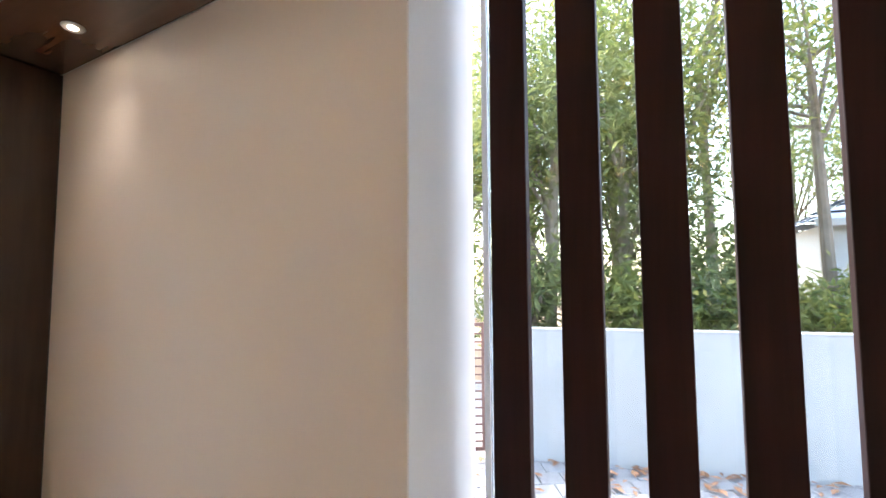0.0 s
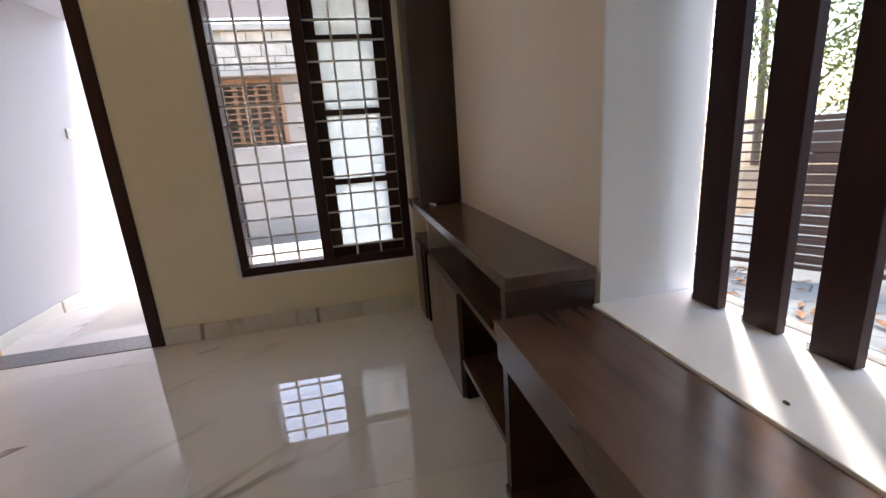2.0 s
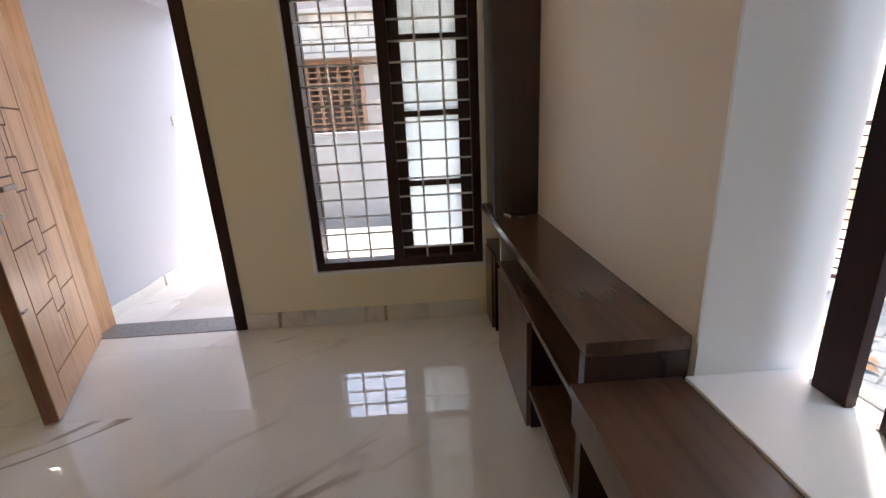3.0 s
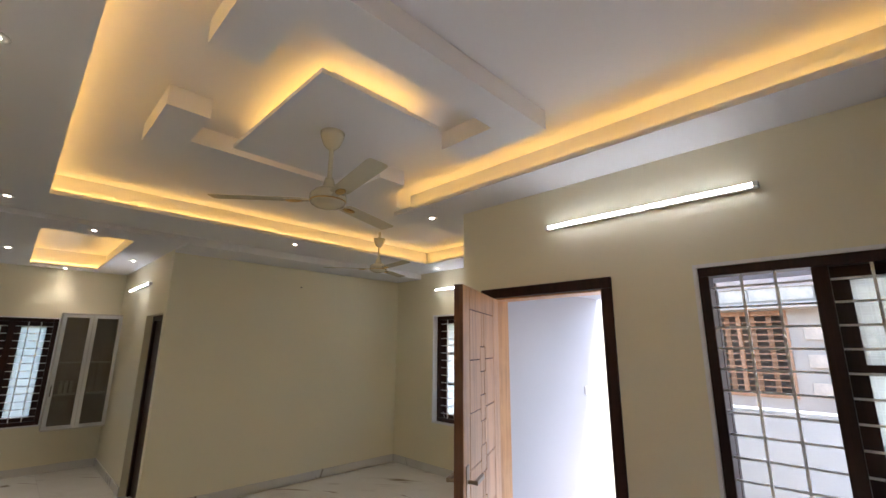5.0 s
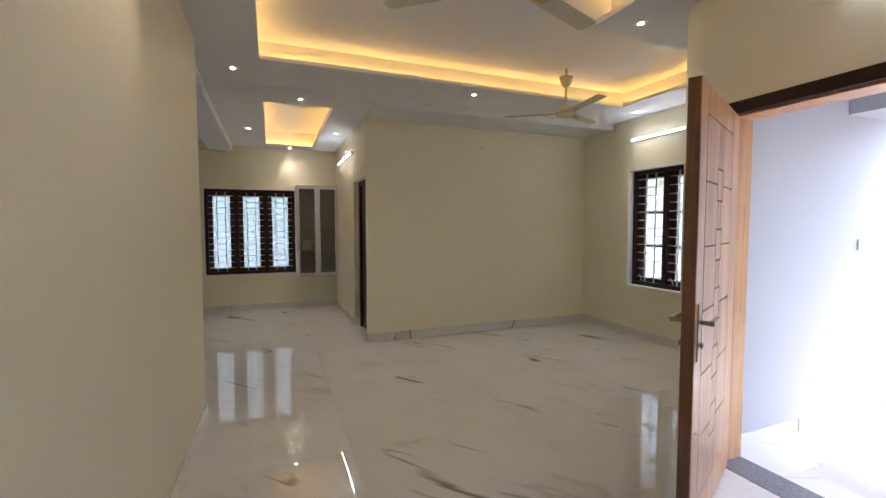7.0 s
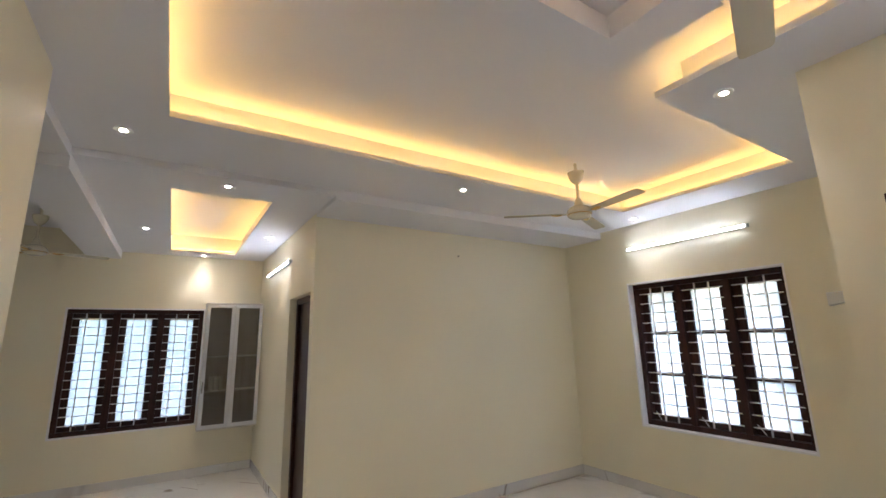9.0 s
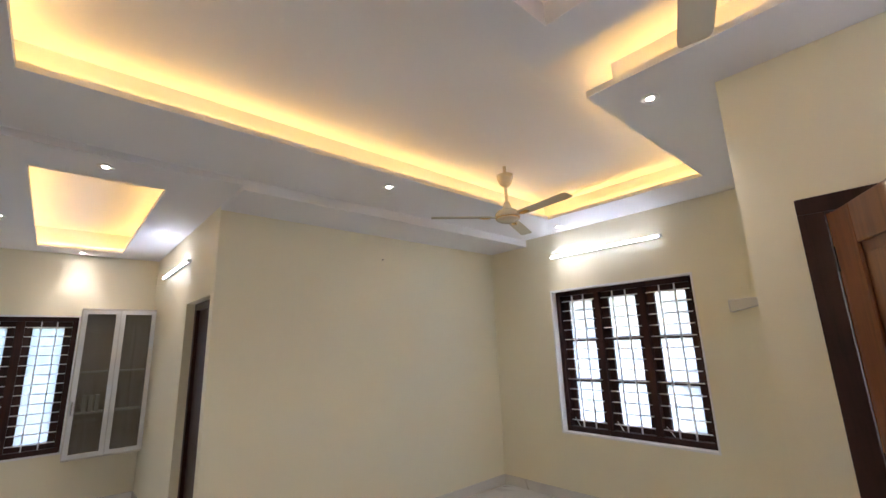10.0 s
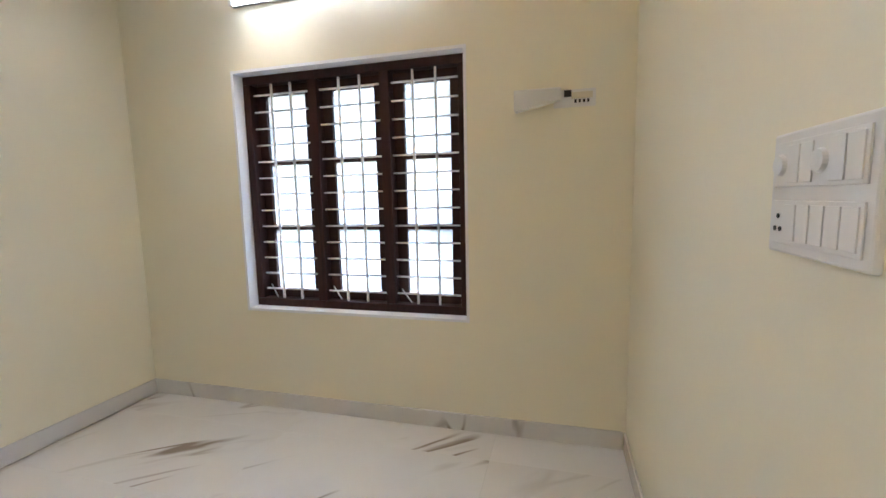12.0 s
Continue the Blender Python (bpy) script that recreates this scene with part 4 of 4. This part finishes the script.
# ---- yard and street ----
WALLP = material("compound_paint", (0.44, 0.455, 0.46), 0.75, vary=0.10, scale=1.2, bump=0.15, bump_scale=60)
GATE = material("gate_brown", (0.10, 0.05, 0.04), 0.45, vary=0.1)
BLOCK = material("laterite_block", (0.50, 0.43, 0.35), 0.9, vary=0.25, scale=6, bump=0.5, bump_scale=40)
MORTAR = material("mortar", (0.40, 0.36, 0.31), 0.9, vary=0.1)
ROOFB = material("roof_tile_blue", (0.24, 0.33, 0.48), 0.6, vary=0.2, scale=3)
ROOFG = material("roof_sheet_grey", (0.42, 0.46, 0.50), 0.5, vary=0.15, scale=2)
BARK = material("bark", (0.22, 0.18, 0.14), 0.9, vary=0.3, scale=8, bump=0.6, bump_scale=30)
LITTER = material("dry_leaf", (0.36, 0.18, 0.09), 0.8, vary=0.5, scale=9)
OLDWOOD = wood("old_wood", (0.20, 0.10, 0.05), (0.36, 0.20, 0.11), 0.6, axis=2)


def leaf_material(name, a, b):
    m = bpy.data.materials.new(name)
    m.use_nodes = True
    n, l = m.node_tree.nodes, m.node_tree.links
    bs, geo, ramp = n["Principled BSDF"], n.new("ShaderNodeNewGeometry"), n.new("ShaderNodeValToRGB")
    ramp.color_ramp.elements[0].color, ramp.color_ramp.elements[1].color = (*a, 1), (*b, 1)
    mid = ramp.color_ramp.elements.new(0.9)
    mid.color = (*[(p + q) / 2 for p, q in zip(a, b)], 1)
    l.new(geo.outputs["Random Per Island"], ramp.inputs[0])
    l.new(ramp.outputs[0], bs.inputs["Base Color"])
    bs.inputs["Roughness"].default_value = 0.45
    tl, mix = n.new("ShaderNodeBsdfTranslucent"), n.new("ShaderNodeMixShader")
    l.new(ramp.outputs[0], tl.inputs[0])
    mix.inputs[0].default_value = 0.62
    l.new(bs.outputs[0], mix.inputs[1])
    l.new(tl.outputs[0], mix.inputs[2])
    l.new(mix.outputs[0], n["Material Output"].inputs[0])
    return m


LEAF = leaf_material("leaf_green", (0.09, 0.13, 0.05), (0.38, 0.40, 0.15))
LEAF2 = leaf_material("leaf_yellow_green", (0.11, 0.17, 0.05), (0.48, 0.44, 0.13))
PALM = leaf_material("palm_frond", (0.08, 0.15, 0.05), (0.40, 0.40, 0.12))
rnd = random.Random(11)


def yard_edge(x):
    """The front boundary's line: the wall, then the gate."""
    return -3.92 + 0.29 * (x + 0.43) if x < -0.35 else -3.78 + 0.60 * (x + 0.27)


# paving of interlocking blocks, laid askew
verts, faces = [], []
turn = Matrix.Rotation(radians(32), 2)
for i in range(-26, 27):
    for j in range(-26, 27):
        c = turn @ Vector((i * 0.24 + (0.12 if j % 2 else 0), j * 0.24))
        x, y = c.x - 0.6, c.y - 2.6
        if not (-4.6 < x < 2.9 and y < -0.31 and y > yard_edge(x)):
            continue
        n0, z = len(verts), GROUND + rnd.uniform(-0.004, 0.004)
        for s, h in ((0.117, -0.05), (0.117, -0.008), (0.108, 0.0)):
            for sx, sy in ((-1, -1), (1, -1), (1, 1), (-1, 1)):
                o = turn @ Vector((sx * s, sy * s))
                verts.append((x + o.x, y + o.y, z + h))
        faces.append((n0 + 8, n0 + 9, n0 + 10, n0 + 11))
        for r in (0, 4):
            for k in range(4):
                faces.append((n0 + r + k, n0 + r + (k + 1) % 4, n0 + r + 4 + (k + 1) % 4, n0 + r + 4 + k))
me = bpy.data.meshes.new("paving")
me.from_pydata(verts, [], faces)
me.materials.append(PAVE)
tagged(new("paving", me), "grey interlocking paving blocks in the front yard", "paving", kind="stuff")
tagged(link_mesh("paving_bed", boxes((-5, 3.0, -7, -0.27, GROUND - 0.06, GROUND - 0.02), (2.0, 3.0, -0.27, 12, GROUND - 0.06, GROUND - 0.004)), PAVE), "cement yard surface", "pavement", kind="structure")

verts, faces = [], []
for k in range(560):
    x = rnd.uniform(-4.2, 1.0)
    edge = yard_edge(x) + 0.06
    y = edge + (-0.45 - edge) * (rnd.random() ** 2.2 if k % 4 else rnd.random())
    a, s, z = rnd.uniform(0, 6.28), rnd.uniform(0.03, 0.085), GROUND + 0.012 + rnd.uniform(0, 0.02)
    n0 = len(verts)
    for u, v, w in ((-1, 0, 0), (-0.2, 0.42, 0.2), (1, 0, 0.1), (-0.2, -0.42, 0.25)):
        verts.append((x + s * (u * math.cos(a) - v * math.sin(a)), y + s * (u * math.sin(a) + v * math.cos(a)), z + w * s))
    faces += [(n0, n0 + 1, n0 + 2), (n0, n0 + 2, n0 + 3)]
me = bpy.data.meshes.new("fallen_leaves")
me.from_pydata(verts, [], faces)
me.materials.append(LITTER)
tagged(new("fallen_leaves", me), "dry brown leaves scattered over the paving", "fallen leaves", kind="stuff")

# front boundary, in its own axes: u along it, v outwards
FRONT = Matrix.Translation((-0.27, -3.78, 0)) @ Matrix.Rotation(math.atan(0.60), 4, "Z")
WALL_LINE = Matrix.Translation((-0.43, -3.92, 0)) @ Matrix.Rotation(math.atan(0.29), 4, "Z")


def fronted(ob, at=FRONT):
    ob.matrix_basis = at
    return ob


fw = fronted(thing("compound_wall_front", (0, 0, 0), "white painted compound wall, stained at the foot", "compound wall"), WALL_LINE)
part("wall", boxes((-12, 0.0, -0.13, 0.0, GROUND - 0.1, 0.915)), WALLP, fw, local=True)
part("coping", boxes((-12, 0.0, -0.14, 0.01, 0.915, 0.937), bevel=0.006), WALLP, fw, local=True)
pl = fronted(thing("gate_pillar", (0, 0, 0), "white painted gate pillar", "gate pillar"))
part("shaft", boxes((-0.175, 0.0, -0.17, 0.01, GROUND - 0.1, 1.22), bevel=0.006), WALLP, pl, local=True)


def gate_leaf(u0, u1, sheet):
    g = fronted(thing("gate_leaf", (0, 0, 0), "brown steel gate leaf with horizontal bars", "gate", "gate leaves"))
    zb, zt = GROUND + 0.09, 1.0
    for u in (u0, u1 - 0.04):
        part("stile", boxes((u, u + 0.04, -0.04, 0.0, zb, zt), bevel=0.003), GATE, g, local=True)
    for z in (zb, zt - 0.04):
        part("rail", boxes((u0 + 0.04, u1 - 0.04, -0.04, 0.0, z, z + 0.04), bevel=0.003), GATE, g, local=True)
    for k in range(14):
        z = zb + 0.09 + k * (zt - zb - 0.13) / 14
        part("bar", boxes((u0 + 0.04, u1 - 0.04, -0.028, -0.012, z, z + 0.016)), GATE, g, local=True)
    if sheet:
        for k in range(14):
            z = zb + 0.05 + k * (zt - zb - 0.09) / 14
            part("slat", boxes((sheet[0], sheet[1], -0.045, -0.03, z, z + 0.078), bevel=0.003), GATE, g, local=True)
    return g


gate_leaf(0.05, 1.55, (0.42, 1.0))
gate_leaf(1.60, 3.1, (2.1, 2.65))

# side boundary and the neighbour
sw = thing("compound_wall_side", (3.08, 4, GROUND), "white painted side compound wall with a grimy foot", "compound wall")
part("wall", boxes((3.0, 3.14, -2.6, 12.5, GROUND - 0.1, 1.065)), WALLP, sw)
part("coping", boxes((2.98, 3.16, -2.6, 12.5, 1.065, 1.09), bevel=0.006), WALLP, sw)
nw = thing("compound_wall_north", (-2, 11.2, GROUND), "white painted compound wall behind the house", "compound wall")
part("wall", boxes((-9, 3.0, 11.1, 11.24, GROUND - 0.1, 1.35)), WALLP, nw)

nb = thing("neighbour_house", (7.5, 3, GROUND), "unplastered laterite block house with a wooden barred window", "house")
part("wall", slab("x", [-3.5, 1.55, 2.85, 4.8], [GROUND - 0.1, 0.95, 2.28, 3.05], lambda y, z: not (1.55 < y < 2.85 and 0.95 < z < 2.28), 6.02, 6.2), MORTAR, nb)
part("lintel", boxes((5.75, 6.2, -3.5, 4.8, 2.30, 2.38), bevel=0.01), MORTAR, nb, "concrete sunshade ledge")
part("parapet", boxes((5.9, 6.25, -3.5, 4.8, 3.05, 3.15), bevel=0.01), MORTAR, nb)
part("room_back", boxes((7.6, 7.7, 0.5, 4.0, 0.0, 3.0), (6.2, 7.6, 0.5, 0.6, 0.0, 3.0), (6.2, 7.6, 3.9, 4.0, 0, 3.0), (6.2, 7.7, 0.5, 4.0, 3.0, 3.05), (6.2, 7.7, 0.5, 4.0, -0.1, 0.0)), MORTAR, nb)
nwin = part("window", boxes((6.0, 6.08, 1.55, 1.62, 0.95, 2.28), (6.0, 6.08, 2.78, 2.85, 0.95, 2.28), (6.0, 6.08, 1.62, 2.78, 0.95, 1.02), (6.0, 6.08, 1.62, 2.78, 2.21, 2.28), (6.0, 6.08, 2.17, 2.23, 1.02, 2.21)), OLDWOOD, nb, "weathered wooden window frame")
for k in range(11):
    part("bar", boxes((6.03, 6.05, 1.62, 2.78, 1.10 + 0.1 * k, 1.12 + 0.1 * k)), OLDWOOD, nwin)
for y in (1.8, 2.02, 2.38, 2.6):
    part("shutter_stile", boxes((6.10, 6.13, y - 0.035, y + 0.035, 1.02, 2.21)), OLDWOOD, nwin)
part("roof_slab", boxes((6.2, 12, -3.5, 4.8, 3.05, 3.1)), MORTAR, nb)
part("north_wall", boxes((6.2, 12.0, 4.6, 4.8, GROUND - 0.1, 3.05)), MORTAR, nb)
part("far_wall", boxes((12, 12.2, -3.5, 4.8, GROUND - 0.1, 3.05)), MORTAR, nb)
blocks = {}
for r in range(10):
    for c in range(17):
        y0 = -2.4 + c * 0.42 + (0.21 if r % 2 else 0)
        z0 = 1.0 + r * 0.205
        if (y0 + 0.41 > 1.55 and y0 < 2.85 and z0 < 2.2) or 2.2 < z0 < 2.35 or (r == 9 and 2.2 < y0 < 2.9):
            continue
        if 0 not in blocks:
            bm = boxes((-0.012, 0.03, 0.008, 0.412, 0.006, 0.199), bevel=0.006)
            m_ = bpy.data.meshes.new("block")
            bm.to_mesh(m_)
            bm.free()
            m_.materials.append(BLOCK)
            blocks[0] = m_
        ob = new("block", blocks[0])
        ob.parent, ob.location = nb, (6.0 - 7.5 + rnd.uniform(-0.008, 0.008), y0 - 3, z0 - GROUND)


def far_house(name, x0, x1, y0, y1, base, eave, ridge, roof, label):
    h = thing(name, ((x0 + x1) / 2, (y0 + y1) / 2, base), label, "house")
    part("wall", slab("z", [x0 + 0.4, x0 + 0.6, x1 - 0.6, x1 - 0.4], [y0 + 0.4, y0 + 0.6, y1 - 0.6, y1 - 0.4],
                      lambda x, y: not (x0 + 0.6 < x < x1 - 0.6 and y0 + 0.6 < y < y1 - 0.6), base, eave), WALLP, h)
    bm = bmesh.new()
    rows = 9
    xm, ym = (x0 + x1) / 2, (y0 + y1) / 2
    for r in range(rows):
        f0, f1 = r / rows, (r + 1) / rows
        z0, z1 = eave + (ridge - eave) * f0 + 0.05, eave + (ridge - eave) * f1
        hx, hy = (x1 - x0) / 2, (y1 - y0) / 2
        k = min(hx, hy)
        a, b = (hx - k * f0, hy - k * f0), (hx - k * f1, hy - k * f1)
        lo = [bm.verts.new((xm + sx * a[0], ym + sy * a[1], z0)) for sx, sy in ((-1, -1), (1, -1), (1, 1), (-1, 1))]
        hi = [bm.verts.new((xm + sx * b[0], ym + sy * b[1], z1)) for sx, sy in ((-1, -1), (1, -1), (1, 1), (-1, 1))]
        for q in range(4):
            bm.faces.new((lo[q], lo[(q + 1) % 4], hi[(q + 1) % 4], hi[q]))
    part("roof", bm, roof, h)
    w = part("window", boxes((xm - 0.6, xm + 0.6, y1 - 0.4, y1 - 0.36, base + 0.9, base + 2.0)), FRAME, h)
    part("fascia", boxes((x0, x1, y1 - 0.05, y1, eave - 0.12, eave + 0.05)), WALLP, h)
    return h


far_house("house_tiled", -12.5, -5.0, -18, -12, GROUND, 2.72, 4.6, ROOFB, "white house with a blue-grey tiled roof")
far_house("house_low", 5.8, 11.5, -20, -14.5, -2.2, 0.45, 1.7, ROOFG, "low white house with a grey sheet roof beyond the gate")


# ---- trees ----
def tree(x, y, height, spread, seed, leaves, mat, lean=0.0, low=0.22):
    r = random.Random(seed)
    tr = thing("tree", (x, y, GROUND), "tall leafy tree with a dense uneven crown", "tree", "trees behind the wall")
    limbs = [rod((0, 0, -0.1), (lean, 0, height * 0.55), 0.13, 9, 0.07)]
    tips = [(lean, 0, height * 0.6)]
    for k in range(11):
        a, zz = r.uniform(0, 6.28), height * r.uniform(low, 0.6)
        d = spread * r.uniform(0.4, 0.85)
        tip = (lean + d * math.cos(a), d * math.sin(a), zz + height * r.uniform(0.05, 0.38))
        limbs.append(rod((lean * zz / height, 0, zz), tip, 0.045, 6, 0.015))
        tips.append(tip)
    part("trunk", join(*limbs), BARK, tr, local=True)
    vs, fs = [], []
    for k in range(leaves):
        t = tips[r.randrange(len(tips))]
        w = spread * 0.36
        p = Vector((r.gauss(t[0], w), r.gauss(t[1], w), r.gauss(t[2], w * 0.9)))
        if p.z < 0.3:
            continue
        q = Euler((r.uniform(-1.0, 1.0), r.uniform(-1.0, 1.0), r.uniform(0, 6.28))).to_matrix()
        s = r.uniform(0.05, 0.115)
        n0 = len(vs)
        for u, v, h in ((-1, 0, 0), (0, 0.36, 0.1), (1.1, 0, -0.12), (0, -0.36, 0.1)):
            vs.append(tuple(p + q @ Vector((u * s, v * s, h * s))))
        fs += [(n0, n0 + 1, n0 + 2), (n0, n0 + 2, n0 + 3)]
    m_ = bpy.data.meshes.new("crown")
    m_.from_pydata(vs, [], fs)
    m_.materials.append(mat)
    ob = new("crown", m_)
    ob.parent = tr
    return tr


def palm(x, y, height, seed, lean):
    r = random.Random(seed)
    tr = thing("palm", (x, y, GROUND - 1), "slender palm with a bare trunk and long drooping fronds", "palm", "palms")
    part("trunk", join(*[rod((lean * (k / 8) ** 2, 0, height * k / 8), (lean * ((k + 1) / 8) ** 2, 0, height * (k + 1) / 8 + 0.01), 0.13 - 0.006 * k, 9, 0.124 - 0.006 * k) for k in range(8)]), BARK, tr, local=True)
    vs, fs = [], []
    for f in range(15):
        a, up = f * 2.4, r.uniform(0.1, 0.9)
        for k in range(26):
            s = 0.15 + 2.2 * k / 26
            c = Vector((lean + s * math.cos(a), s * math.sin(a), height + s * up - 0.42 * s * s))
            for side in (-1, 1):
                d = Vector((math.cos(a) * 0.5 - side * math.sin(a), math.sin(a) * 0.5 + side * math.cos(a), -0.5)).normalized() * (0.5 - 0.35 * abs(k / 26 - 0.45))
                n0, w = len(vs), Vector((math.cos(a), math.sin(a), 0)) * 0.025
                vs += [tuple(c - w), tuple(c + w), tuple(c + d)]
                fs.append((n0, n0 + 1, n0 + 2))
    m_ = bpy.data.meshes.new("fronds")
    m_.from_pydata(vs, [], fs)
    m_.materials.append(PALM)
    ob = new("fronds", m_)
    ob.parent = tr
    return tr


# trees stand beyond the front boundary: u along it, d out from it
for k, (u, d, h, s, n, m_) in enumerate(((-1.4, 2.6, 7.5, 1.7, 5000, LEAF), (-3.0, 3.0, 8.0, 1.8, 5500, LEAF2), (-4.0, 2.6, 6.8, 1.2, 4500, LEAF), (0.3, 3.4, 6.4, 1.4, 4200, LEAF2),
                                         (-2.2, 6.5, 10.5, 2.6, 7500, LEAF), (-0.4, 7.5, 9.5, 2.2, 6500, LEAF2), (-13.0, 5.5, 9, 2.2, 5000, LEAF), (2.6, 9.5, 7.0, 2.0, 3600, LEAF), (-4.8, 8.5, 11.0, 2.6, 6500, LEAF2),
                                         (-2.2, 1.5, 2.5, 0.8, 2200, LEAF2), (-3.7, 1.6, 2.4, 0.8, 2200, LEAF), (-1.0, 1.6, 2.3, 0.7, 1600, LEAF), (-5.2, 1.5, 1.9, 0.6, 1600, LEAF2))):
    p = FRONT @ Vector((u, -d, 0))
    tree(p.x, p.y, h, s, 40 + k, n, m_, lean=0.2 * ((k % 3) - 1), low=0.12)
for k, (x, y, h, s, n, m_) in enumerate(((-6.4, -20.5, 10.5, 2.8, 9000, LEAF), (-9.5, -20.0, 9.5, 2.6, 6000, LEAF2), (-5.4, -9.6, 2.4, 0.7, 1800, LEAF2), (-4.7, -10.6, 2.0, 0.6, 1200, LEAF), (8.5, 8.5, 5.0, 1.8, 3000, LEAF2), (7.5, 12.0, 5.0, 2.0, 3000, LEAF2), (-3.0, 13.5, 4.2, 1.8, 5000, LEAF2), (-5.5, 13.8, 4.6, 1.8, 4500, LEAF), (-0.5, 13.6, 4.4, 1.8, 4500, LEAF))):
    tree(x, y, h, s, 60 + k, n, m_, low=0.12)
for k, (x, y, h, s, n, m_) in enumerate(((-4.7, -9.8, 10.5, 2.5, 5500, LEAF2), (-2.9, -10.4, 12.0, 2.7, 5000, LEAF2), (-0.9, -10.8, 12.0, 2.6, 4500, LEAF2), (1.2, -10.6, 11.0, 2.4, 3500, LEAF))):
    tree(x, y, h, s, 90 + k, n, m_, lean=0.15, low=0.42)
for k, (x, y, h, ln) in enumerate(((2.4, -9.0, 6.5, 0.5), (4.6, -10.5, 7.0, -0.6), (6.5, -13, 8.0, 0.4), (8.8, -12, 7.5, 0.3))):
    palm(x, y, h, 70 + k, ln)

# ---- pieces of the floors ----
lay_tiles(floor, WEST, XW, 0.0, YF, 0.0, 0.6, 1.2, lambda x, y: (x > XL - 0.3 or y > 4.0) and (x < 0.2 or (y > YR and y < YB + 0.1)) and (y < YB + 0.3 or x < XS + 0.3))
lay_tiles(porch, 0.2, 2.6, -0.4, YR - 0.2, -0.02, 0.6, 0.6, lambda x, y: True)
